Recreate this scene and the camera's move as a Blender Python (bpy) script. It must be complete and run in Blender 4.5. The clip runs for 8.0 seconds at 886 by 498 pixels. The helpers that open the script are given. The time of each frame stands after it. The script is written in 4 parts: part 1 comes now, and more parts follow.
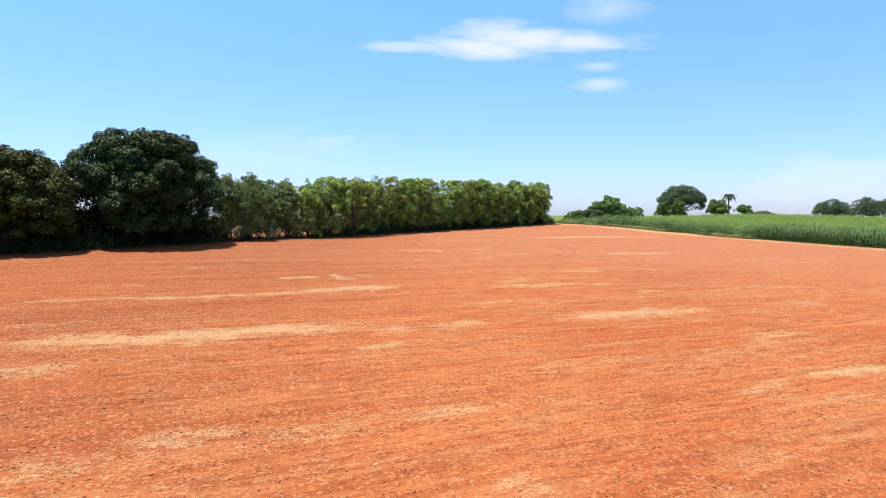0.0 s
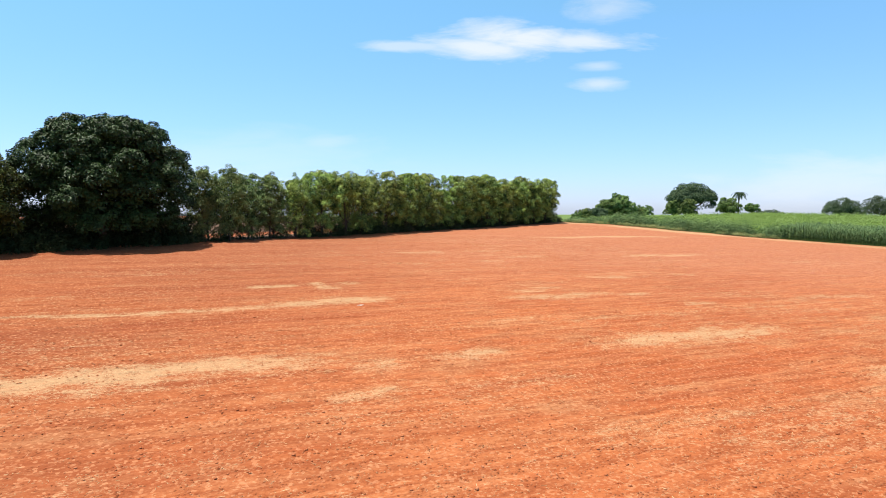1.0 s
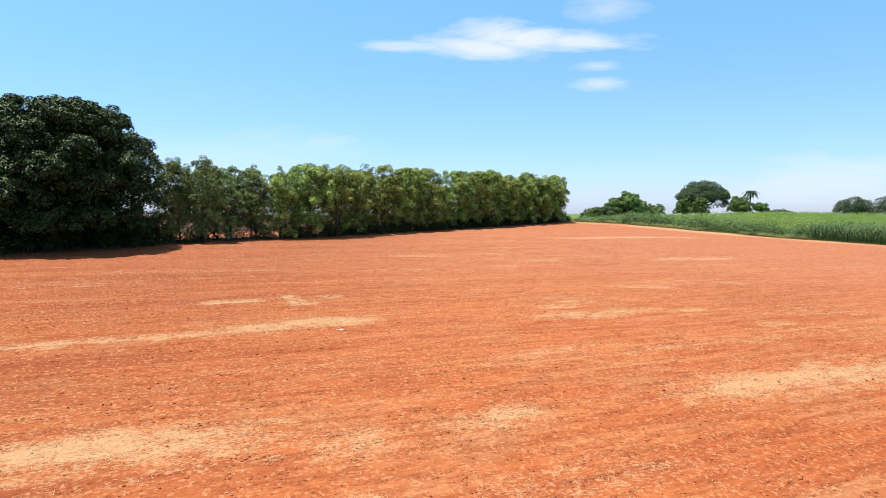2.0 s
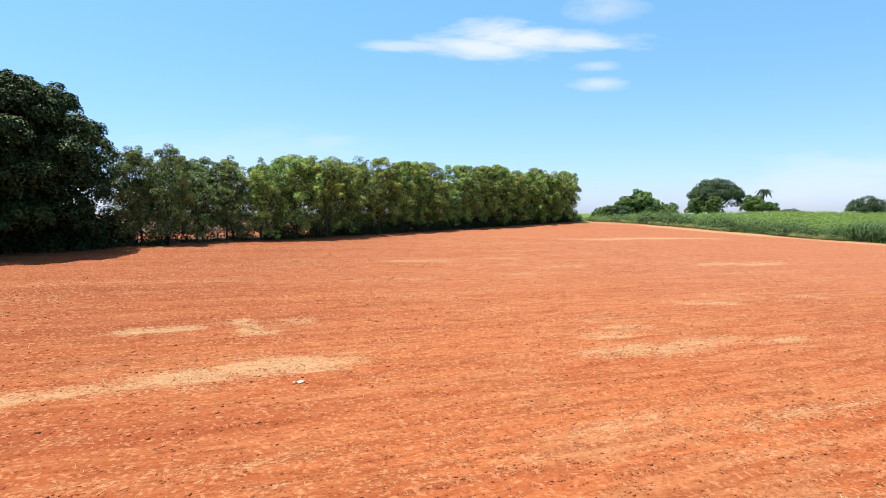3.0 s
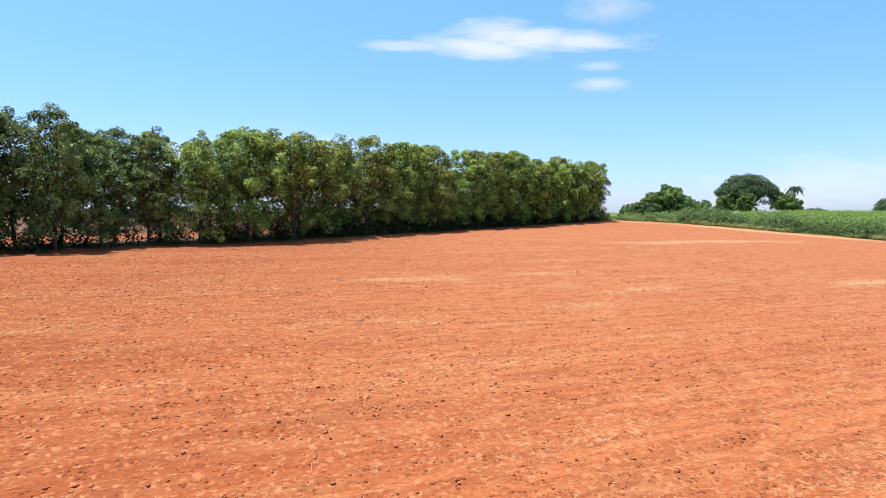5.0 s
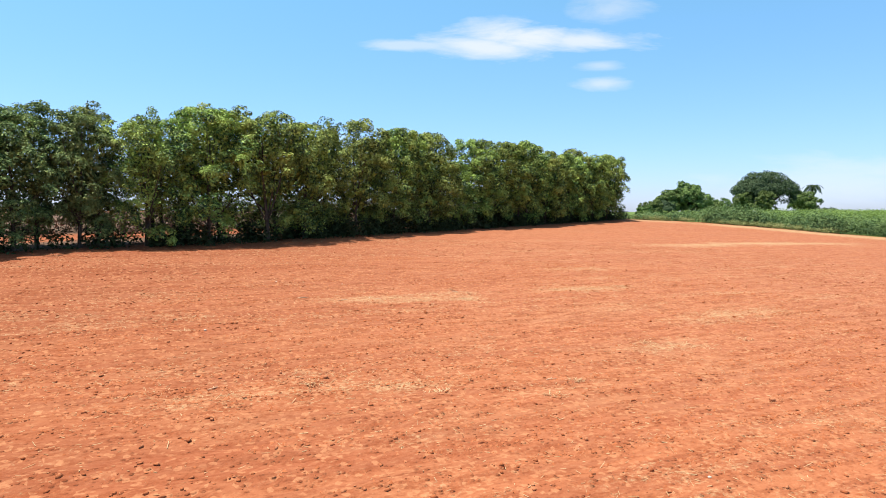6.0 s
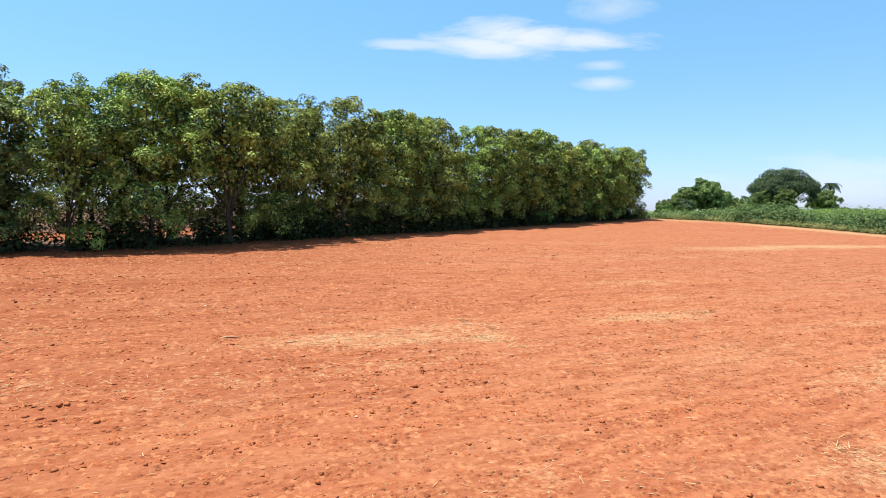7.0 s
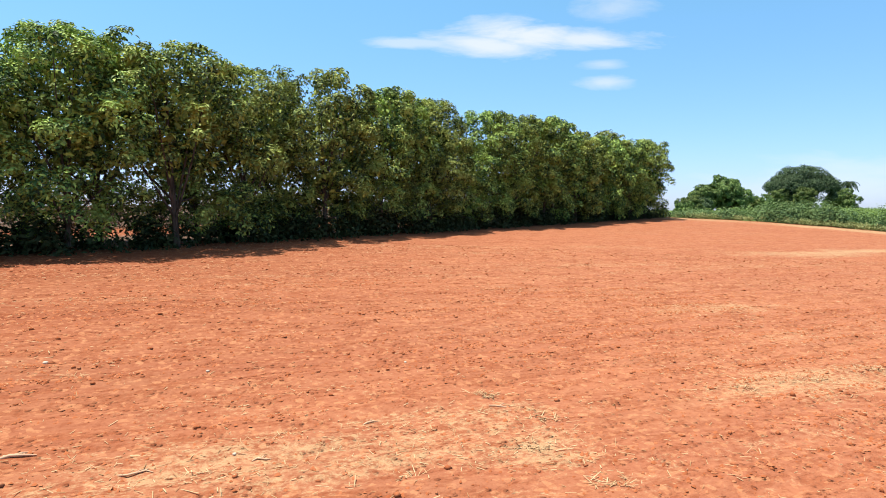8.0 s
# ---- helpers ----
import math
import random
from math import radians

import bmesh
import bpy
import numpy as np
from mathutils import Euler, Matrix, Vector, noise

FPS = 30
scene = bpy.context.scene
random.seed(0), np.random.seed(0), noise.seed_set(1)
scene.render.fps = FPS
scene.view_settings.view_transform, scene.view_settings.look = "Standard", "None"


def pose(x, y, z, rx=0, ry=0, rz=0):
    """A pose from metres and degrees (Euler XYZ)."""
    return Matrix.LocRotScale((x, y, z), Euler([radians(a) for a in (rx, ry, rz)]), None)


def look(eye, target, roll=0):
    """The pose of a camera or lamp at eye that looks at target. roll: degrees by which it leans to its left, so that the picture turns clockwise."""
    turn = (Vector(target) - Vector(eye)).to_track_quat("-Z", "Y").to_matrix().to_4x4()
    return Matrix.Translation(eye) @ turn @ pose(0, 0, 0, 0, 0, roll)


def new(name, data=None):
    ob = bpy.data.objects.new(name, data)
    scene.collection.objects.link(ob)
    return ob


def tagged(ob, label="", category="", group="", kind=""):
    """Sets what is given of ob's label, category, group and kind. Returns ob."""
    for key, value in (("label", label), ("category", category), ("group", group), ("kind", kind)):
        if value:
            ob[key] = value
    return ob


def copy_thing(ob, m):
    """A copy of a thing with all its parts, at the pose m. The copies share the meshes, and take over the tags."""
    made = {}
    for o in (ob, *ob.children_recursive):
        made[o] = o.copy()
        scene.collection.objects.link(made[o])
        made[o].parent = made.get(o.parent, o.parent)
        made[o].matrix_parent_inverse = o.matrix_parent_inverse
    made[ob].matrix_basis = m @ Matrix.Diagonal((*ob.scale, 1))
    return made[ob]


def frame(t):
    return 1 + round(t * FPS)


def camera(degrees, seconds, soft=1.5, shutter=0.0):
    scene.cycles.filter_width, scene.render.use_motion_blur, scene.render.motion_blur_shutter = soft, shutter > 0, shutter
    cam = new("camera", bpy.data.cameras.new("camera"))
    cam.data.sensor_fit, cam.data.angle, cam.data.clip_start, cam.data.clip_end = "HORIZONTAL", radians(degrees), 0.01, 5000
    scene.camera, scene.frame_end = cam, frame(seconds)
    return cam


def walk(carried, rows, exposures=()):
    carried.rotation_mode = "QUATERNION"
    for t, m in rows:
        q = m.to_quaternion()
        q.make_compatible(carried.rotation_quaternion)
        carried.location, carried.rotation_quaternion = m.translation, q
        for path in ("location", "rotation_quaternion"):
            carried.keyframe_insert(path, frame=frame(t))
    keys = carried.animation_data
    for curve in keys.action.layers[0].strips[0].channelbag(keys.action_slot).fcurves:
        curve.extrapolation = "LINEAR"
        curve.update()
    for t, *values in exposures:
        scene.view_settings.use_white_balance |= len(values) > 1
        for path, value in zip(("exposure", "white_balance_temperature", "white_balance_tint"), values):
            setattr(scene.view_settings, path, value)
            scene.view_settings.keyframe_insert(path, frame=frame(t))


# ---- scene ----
# The camera flies forward over the field, sinking slowly; z = 0 is the soil under its start.
cam = camera(72.0, 8.0, soft=0.95)
ROWS = [
    (0.00, 0.000, 0.000, 5.350, 0.372, -3.608, 0.060),
    (0.50, -0.126, 3.215, 5.221, 0.343, -3.627, 0.076),
    (1.00, -0.259, 6.436, 5.107, 0.318, -3.640, 0.083),
    (1.50, -0.397, 9.672, 5.002, 0.301, -3.648, 0.082),
    (2.25, -0.605, 14.568, 4.854, 0.291, -3.654, 0.070),
    (3.00, -0.807, 19.518, 4.711, 0.302, -3.656, 0.047),
    (3.50, -0.935, 22.843, 4.615, 0.321, -3.657, 0.026),
    (4.00, -1.056, 26.177, 4.517, 0.350, -3.660, 0.000),
    (4.50, -1.170, 29.509, 4.417, 0.387, -3.666, -0.030),
    (5.25, -1.326, 34.464, 4.266, 0.455, -3.683, -0.086),
    (6.00, -1.466, 39.302, 4.119, 0.533, -3.714, -0.156),
    (6.50, -1.552, 42.419, 4.027, 0.587, -3.744, -0.213),
    (7.00, -1.634, 45.412, 3.944, 0.638, -3.783, -0.280),
    (7.50, -1.716, 48.245, 3.875, 0.683, -3.833, -0.359),
    (8.00, -1.798, 50.879, 3.824, 0.718, -3.894, -0.452),
]
walk(cam, [(t, pose(x, y, z, 90 + pitch, roll, yaw)) for t, x, y, z, yaw, pitch, roll in ROWS])

# ---- sky, sun ----
SUN_FROM = Vector((-0.25, 0.07, 0.965)).normalized()  # high in the west, beyond the tree row
SUN_EL = math.asin(SUN_FROM.z)
SUN_AZ = math.atan2(SUN_FROM.x, SUN_FROM.y)

world = bpy.data.worlds.new("sky")
scene.world = world
world.use_nodes = True
wn, wl = world.node_tree.nodes, world.node_tree.links
wn.clear()


def node(tree_nodes, kind, **values):
    n = tree_nodes.new(kind)
    for key, value in values.items():
        n.inputs[key.replace("_", " ")].default_value = value
    return n


def math_node(nodes, links, op, a, b=None, c=None, clamp=False):
    n = nodes.new("ShaderNodeMath")
    n.operation, n.use_clamp = op, clamp
    for i, v in enumerate((a, b, c)):
        if v is None:
            continue
        if isinstance(v, (int, float)):
            n.inputs[i].default_value = v
        else:
            links.new(v, n.inputs[i])
    return n.outputs[0]


def mix_rgb(nodes, links, fac, a, b, blend="MIX"):
    n = nodes.new("ShaderNodeMix")
    n.data_type, n.blend_type = "RGBA", blend
    for i, v in ((0, fac), (6, a), (7, b)):
        if isinstance(v, (int, float, tuple)):
            n.inputs[i].default_value = v if isinstance(v, (int, float)) else (*v, 1)
        else:
            links.new(v, n.inputs[i])
    return n.outputs[2]


def build_sky():
    sky = wn.new("ShaderNodeTexSky")
    sky.sky_type, sky.sun_disc = "NISHITA", False
    sky.sun_elevation, sky.sun_rotation = SUN_EL, SUN_AZ
    sky.altitude, sky.air_density, sky.dust_density, sky.ozone_density = 600, 1.0, 0.6, 1.5
    coord = wn.new("ShaderNodeTexCoord")
    split = wn.new("ShaderNodeSeparateXYZ")
    wl.new(coord.outputs["Generated"], split.inputs[0])
    X, Y, Z = split.outputs
    # place on the sky as seen from the field: tangent right of north and tangent up
    u = math_node(wn, wl, "DIVIDE", X, Y)
    v = math_node(wn, wl, "DIVIDE", Z, Y)
    ahead = math_node(wn, wl, "GREATER_THAN", Y, 0.05)
    comb = wn.new("ShaderNodeCombineXYZ")
    wl.new(math_node(wn, wl, "MULTIPLY", u, 6.0), comb.inputs[0])
    wl.new(math_node(wn, wl, "MULTIPLY", v, 26.0), comb.inputs[1])
    wisps = node(wn, "ShaderNodeTexNoise", Scale=1.0, Detail=7.0, Roughness=0.62, Distortion=0.4)
    wl.new(comb.outputs[0], wisps.inputs["Vector"])
    grain = math_node(wn, wl, "SUBTRACT", wisps.outputs["Fac"], 0.5)
    total = None
    # thin fair-weather clouds: middle, half width, half height, lean, weight
    for cu, cv, hu, hv, lean, weight in (
        (-0.050, 0.263, 0.120, 0.010, -0.02, 0.60),
        (0.055, 0.260, 0.115, 0.022, -0.06, 0.95),
        (0.125, 0.277, 0.125, 0.027, -0.03, 1.0),
        (0.225, 0.272, 0.115, 0.025, 0.0, 0.90),
        (0.256, 0.317, 0.070, 0.032, 0.0, 0.45),
        (0.247, 0.231, 0.050, 0.012, 0.0, 0.50),
        (0.248, 0.202, 0.052, 0.014, 0.0, 0.65),
        (-0.195, 0.112, 0.060, 0.014, 0.0, 0.3),
        (0.640, 0.050, 0.260, 0.050, 0.10, 0.4),
        (-0.350, 0.090, 0.280, 0.050, 0.0, 0.2),
    ):
        du = math_node(wn, wl, "DIVIDE", math_node(wn, wl, "SUBTRACT", u, cu), hu)
        dv0 = math_node(wn, wl, "SUBTRACT", v, cv)
        dv1 = math_node(wn, wl, "SUBTRACT", dv0, math_node(wn, wl, "MULTIPLY", du, lean * hu))
        dv = math_node(wn, wl, "DIVIDE", dv1, hv)
        r2 = math_node(wn, wl, "ADD", math_node(wn, wl, "MULTIPLY", du, du), math_node(wn, wl, "MULTIPLY", dv, dv))
        core = math_node(wn, wl, "SUBTRACT", 1.0, math_node(wn, wl, "POWER", r2, 0.5))
        edged = math_node(wn, wl, "ADD", core, math_node(wn, wl, "MULTIPLY", grain, 2.2))
        soft = math_node(wn, wl, "SMOOTH_MIN", math_node(wn, wl, "MULTIPLY", edged, 1.3), 1.0, 0.3)
        one = math_node(wn, wl, "MULTIPLY", math_node(wn, wl, "MAXIMUM", soft, 0.0), weight)
        total = one if total is None else math_node(wn, wl, "MAXIMUM", total, one)
    cover = math_node(wn, wl, "MULTIPLY", total, ahead, clamp=True)
    cover = math_node(wn, wl, "MULTIPLY", cover, 0.85)
    climb = node(wn, "ShaderNodeMapRange", From_Min=0.03, From_Max=0.36)
    wl.new(Z, climb.inputs["Value"])
    tint = mix_rgb(wn, wl, climb.outputs[0], SKY_LOW, SKY_HIGH)
    # sky above the view, tinted whiter and redder to warm the fill light
    crest = node(wn, "ShaderNodeMapRange", From_Min=0.36, From_Max=0.80)
    wl.new(Z, crest.inputs["Value"])
    tint = mix_rgb(wn, wl, crest.outputs[0], tint, SKY_TOP)
    tinted = mix_rgb(wn, wl, 1.0, sky.outputs[0], tint, "MULTIPLY")
    cloudy = mix_rgb(wn, wl, cover, tinted, CLOUD)
    bg = wn.new("ShaderNodeBackground")
    bg.inputs["Strength"].default_value = SKY_STRENGTH
    wl.new(cloudy, bg.inputs["Color"])
    out = wn.new("ShaderNodeOutputWorld")
    wl.new(bg.outputs[0], out.inputs["Surface"])


SKY_STRENGTH = 0.073
SKY_LOW = (0.93, 1.10, 1.72)
SKY_HIGH = (1.15, 1.73, 1.64)
SKY_TOP = (2.30, 1.80, 1.25)
CLOUD = (7.6, 7.9, 8.1)
build_sky()

sun = new("sun", bpy.data.lights.new("sun", "SUN"))
sun.data.energy, sun.data.angle, sun.data.color = 5.0, radians(0.53), (1.0, 0.94, 0.85)
sun.matrix_world = look(SUN_FROM * 100, (0, 0, 0))
scene.view_settings.exposure = 0.78


# ---- materials ----
def material(name, roughness=0.8, specular=0.3):
    m = bpy.data.materials.new(name)
    m.use_nodes = True
    n, l = m.node_tree.nodes, m.node_tree.links
    b = n["Principled BSDF"]
    b.inputs["Roughness"].default_value = roughness
    b.inputs["Specular IOR Level"].default_value = specular
    return m, n, l, b


def noise_tex(n, l, vector, scale, detail=4.0, rough=0.55, distort=0.0):
    t = node(n, "ShaderNodeTexNoise", Scale=scale, Detail=detail, Roughness=rough, Distortion=distort)
    if vector is not None:
        l.new(vector, t.inputs["Vector"])
    return t.outputs["Fac"]


def remap(n, l, value, lo, hi, a=0.0, b=1.0):
    r = node(n, "ShaderNodeMapRange", From_Min=lo, From_Max=hi, To_Min=a, To_Max=b)
    r.interpolation_type = "SMOOTHSTEP"
    l.new(value, r.inputs["Value"])
    return r.outputs[0]


def bump(n, l, b, height, strength, distance):
    bp = node(n, "ShaderNodeBump", Strength=strength, Distance=distance)
    l.new(height, bp.inputs["Height"])
    l.new(bp.outputs[0], b.inputs["Normal"])


TILL = radians(24)  # heading of the harrow's passes, from east


def soil_material():
    m, n, l, b = material("red_soil", 0.95, 0.06)
    geo = n.new("ShaderNodeNewGeometry")
    turn = n.new("ShaderNodeMapping")
    turn.vector_type = "POINT"
    turn.inputs["Rotation"].default_value = (0, 0, -TILL)
    l.new(geo.outputs["Position"], turn.inputs["Vector"])

    def stretched(x):
        st = n.new("ShaderNodeMapping")
        st.inputs["Scale"].default_value = (x, 1.0, 1.0)
        l.new(turn.outputs[0], st.inputs["Vector"])
        return st.outputs[0]

    long, short, lines = stretched(0.10), stretched(0.6), stretched(0.35)
    broad = noise_tex(n, l, long, 0.5, 4, 0.6)
    bands = noise_tex(n, l, long, 1.5, 3, 0.6)
    patch = noise_tex(n, l, short, 0.6, 5, 0.6)
    tines = noise_tex(n, l, long, 3.6, 4, 0.6)
    fine = noise_tex(n, l, short, 17.0, 4, 0.65)
    grit = noise_tex(n, l, geo.outputs["Position"], 60.0, 3, 0.6)
    # passes of the harrow: redder and paler bands, dun where chaff is worked in
    red = mix_rgb(n, l, remap(n, l, broad, 0.36, 0.62), SOIL_RED, SOIL_ORANGE)
    red = mix_rgb(n, l, remap(n, l, bands, 0.42, 0.74, 0.0, 0.75), red, SOIL_PALE)
    red = mix_rgb(n, l, remap(n, l, patch, 0.50, 0.72, 0.0, 0.55), red, SOIL_DUN)
    red = mix_rgb(n, l, remap(n, l, tines, 0.36, 0.54, 0.66, 0.0), red, SOIL_FURROW)
    # paler, pinker soil in the northern half; clods' shaded sides painted as a darker west
    place = n.new("ShaderNodeSeparateXYZ")
    l.new(geo.outputs["Position"], place.inputs[0])
    north = math_node(n, l, "MULTIPLY", remap(n, l, place.outputs[1], 26.0, 62.0), 0.7)
    red = mix_rgb(n, l, north, red, SOIL_PINK)
    west = math_node(n, l, "MULTIPLY", remap(n, l, place.outputs[0], -14.0, 3.5, 1.0, 0.0), 0.80)
    red = mix_rgb(n, l, math_node(n, l, "MULTIPLY", west, remap(n, l, broad, 0.25, 0.6, 1.0, 0.55)), red, SOIL_WEST_SHADE)
    # crumbly lines of turned-up soil between smoother, paler strips
    clumps = noise_tex(n, l, lines, 5.0, 5, 0.7)
    turned = remap(n, l, clumps, 0.44, 0.62)
    red = mix_rgb(n, l, math_node(n, l, "MULTIPLY", turned, 0.42), red, SOIL_FURROW)
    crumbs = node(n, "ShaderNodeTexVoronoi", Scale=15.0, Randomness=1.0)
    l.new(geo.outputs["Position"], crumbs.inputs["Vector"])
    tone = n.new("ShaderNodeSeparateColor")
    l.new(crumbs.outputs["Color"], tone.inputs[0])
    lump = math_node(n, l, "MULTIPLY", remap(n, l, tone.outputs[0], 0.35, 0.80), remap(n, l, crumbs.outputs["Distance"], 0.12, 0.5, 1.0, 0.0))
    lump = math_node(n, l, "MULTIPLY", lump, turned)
    # dark specks painted in for the small shadows among the clods
    red = mix_rgb(n, l, math_node(n, l, "MULTIPLY", lump, 0.30), red, SOIL_SHADE)
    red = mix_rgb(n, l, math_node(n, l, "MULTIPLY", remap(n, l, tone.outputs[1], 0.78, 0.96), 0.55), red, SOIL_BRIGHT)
    # same shade tone painted into the fine hollows, crests paler
    red = mix_rgb(n, l, remap(n, l, fine, 0.32, 0.52, 0.42, 0.0), red, SOIL_SHADE)
    red = mix_rgb(n, l, remap(n, l, fine, 0.54, 0.72, 0.0, 0.40), red, SOIL_BRIGHT)
    # chopped straw lying on the soil
    at = n.new("ShaderNodeAttribute")
    at.attribute_name = "straw"
    tuft = noise_tex(n, l, short, 2.6, 6, 0.72)
    bits = noise_tex(n, l, geo.outputs["Position"], 30.0, 4, 0.75)
    mess = math_node(n, l, "ADD", math_node(n, l, "MULTIPLY", fine, 3.0), math_node(n, l, "MULTIPLY", tuft, 3.4))
    mess = math_node(n, l, "ADD", mess, math_node(n, l, "MULTIPLY", bits, 3.2))
    lit = math_node(n, l, "ADD", math_node(n, l, "MULTIPLY", at.outputs["Fac"], 1.8), math_node(n, l, "SUBTRACT", mess, 5.40))
    chaff = math_node(n, l, "MULTIPLY", remap(n, l, lit, 0.0, 1.2), 0.66)
    straw = mix_rgb(n, l, grit, STRAW_A, STRAW_B)
    col = mix_rgb(n, l, chaff, red, straw)
    # weedy ground under crops and beyond the field
    veg = n.new("ShaderNodeAttribute")
    veg.attribute_name = "green"
    wild = mix_rgb(n, l, patch, (0.075, 0.128, 0.034), (0.128, 0.180, 0.056))
    col = mix_rgb(n, l, veg.outputs["Fac"], col, wild)
    # browner ground in a band under the row and again behind it
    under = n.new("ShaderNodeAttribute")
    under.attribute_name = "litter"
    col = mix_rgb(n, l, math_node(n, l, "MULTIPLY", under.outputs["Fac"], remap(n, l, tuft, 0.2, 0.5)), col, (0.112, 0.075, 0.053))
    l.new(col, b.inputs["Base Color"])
    h = math_node(n, l, "ADD", math_node(n, l, "MULTIPLY", lump, 0.9), math_node(n, l, "MULTIPLY", fine, 0.35))
    h = math_node(n, l, "ADD", h, math_node(n, l, "MULTIPLY", clumps, 0.35))
    rubble = node(n, "ShaderNodeTexVoronoi", Scale=24.0, Randomness=1.0)
    l.new(geo.outputs["Position"], rubble.inputs["Vector"])
    h = math_node(n, l, "ADD", h, math_node(n, l, "MULTIPLY", math_node(n, l, "MULTIPLY", rubble.outputs["Distance"], turned), -0.35))
    bump(n, l, b, h, 1.0, 0.045)
    return m


def clod_material():
    """Single clods: the same soil, each its own tone, with a fine grain."""
    m, n, l, b = material("soil_clod", 0.95, 0.08)
    geo = n.new("ShaderNodeNewGeometry")
    rnd = geo.outputs["Random Per Island"]
    c = mix_rgb(n, l, remap(n, l, rnd, 0.0, 0.45), CLOD_DARK, CLOD_MID)
    c = mix_rgb(n, l, remap(n, l, rnd, 0.45, 1.0), c, CLOD_PALE)
    grain = noise_tex(n, l, geo.outputs["Position"], 70.0, 4, 0.7)
    c = mix_rgb(n, l, remap(n, l, grain, 0.35, 0.7, 0.0, 0.5), c, SOIL_RED)
    l.new(c, b.inputs["Base Color"])
    return m


CLOD_DARK = (0.270, 0.084, 0.034)
CLOD_MID = (0.345, 0.118, 0.050)
CLOD_PALE = (0.400, 0.172, 0.088)


SOIL_RED = (0.278, 0.071, 0.024)
SOIL_ORANGE = (0.342, 0.107, 0.038)
SOIL_PALE = (0.371, 0.150, 0.064)
SOIL_DUN = (0.301, 0.157, 0.075)
SOIL_PINK = (0.324, 0.137, 0.079)
SOIL_WEST_SHADE = (0.167, 0.047, 0.021)
SOIL_FURROW = (0.208, 0.054, 0.019)
SOIL_BRIGHT = (0.429, 0.195, 0.095)
SOIL_SHADE = (0.156, 0.035, 0.012)
STRAW_A = (0.348, 0.223, 0.109)
STRAW_B = (0.435, 0.315, 0.185)


def leaf_material(name, dark, mid, light, gloss=0.45, through_light=0.25, odd=None):
    m, n, l, b = material(name, gloss, 0.16)
    geo = n.new("ShaderNodeNewGeometry")
    info = n.new("ShaderNodeObjectInfo")
    rnd = geo.outputs["Random Per Island"]
    c = mix_rgb(n, l, remap(n, l, rnd, 0.0, 0.5), dark, mid)
    c = mix_rgb(n, l, remap(n, l, rnd, 0.5, 1.0), c, light)
    spots = noise_tex(n, l, geo.outputs["Position"], 1.0, 3, 0.55)
    c = mix_rgb(n, l, math_node(n, l, "MULTIPLY", remap(n, l, spots, 0.44, 0.62), 0.7), c, light)
    if odd:
        drab = noise_tex(n, l, geo.outputs["Position"], 0.33, 2, 0.5)
        c = mix_rgb(n, l, math_node(n, l, "MULTIPLY", remap(n, l, drab, 0.56, 0.72), 0.18), c, odd)
    hue = n.new("ShaderNodeHueSaturation")
    l.new(c, hue.inputs["Color"])
    l.new(remap(n, l, info.outputs["Random"], 0.0, 1.0, 0.485, 0.515), hue.inputs["Hue"])
    l.new(remap(n, l, info.outputs["Random"], 0.0, 1.0, 0.85, 1.2), hue.inputs["Value"])
    l.new(hue.outputs[0], b.inputs["Base Color"])
    tr = n.new("ShaderNodeBsdfTranslucent")
    l.new(hue.outputs[0], tr.inputs["Color"])
    mixer = n.new("ShaderNodeMixShader")
    mixer.inputs[0].default_value = through_light
    l.new(b.outputs[0], mixer.inputs[1])
    l.new(tr.outputs[0], mixer.inputs[2])
    l.new(mixer.outputs[0], n["Material Output"].inputs["Surface"])
    return m


def bark_material():
    m, n, l, b = material("bark", 0.9, 0.1)
    geo = n.new("ShaderNodeNewGeometry")
    st = n.new("ShaderNodeMapping")
    st.inputs["Scale"].default_value = (1, 1, 0.25)
    l.new(geo.outputs["Position"], st.inputs["Vector"])
    a = noise_tex(n, l, st.outputs[0], 9.0, 6, 0.65)
    c = mix_rgb(n, l, remap(n, l, a, 0.35, 0.68), (0.045, 0.034, 0.026), (0.14, 0.11, 0.085))
    l.new(c, b.inputs["Base Color"])
    bump(n, l, b, a, 0.8, 0.03)
    return m


def dry_material(name, a, c2):
    m, n, l, b = material(name, 0.8, 0.15)
    geo = n.new("ShaderNodeNewGeometry")
    c = mix_rgb(n, l, geo.outputs["Random Per Island"], a, c2)
    l.new(c, b.inputs["Base Color"])
    return m


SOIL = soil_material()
CLOD = clod_material()
BARK = bark_material()
LEAF_ROW = leaf_material("row_leaves", (0.016, 0.036, 0.015), (0.074, 0.142, 0.041), (0.400, 0.505, 0.112), 0.6, 0.08, (0.200, 0.140, 0.045))
LEAF_THIN = leaf_material("grey_green_leaves", (0.026, 0.052, 0.020), (0.086, 0.145, 0.048), (0.275, 0.350, 0.115), 0.6, 0.15, (0.180, 0.140, 0.050))
LEAF_BIG = leaf_material("dark_leaves", (0.011, 0.028, 0.010), (0.022, 0.055, 0.018), (0.048, 0.105, 0.028), 0.5, 0.05)
# green darkened so the broad trees' crowns read as shaded
LEAF_SHADED = leaf_material("shaded_crown_leaves", (0.010, 0.020, 0.007), (0.024, 0.044, 0.011), (0.105, 0.150, 0.032), 0.6, 0.08)
# leaf tones of the distant trees, with haze mixed into the colours
LEAF_FAR = leaf_material("hazy_far_leaves", (0.050, 0.090, 0.030), (0.100, 0.165, 0.048), (0.200, 0.275, 0.078), 0.5, 0.2)
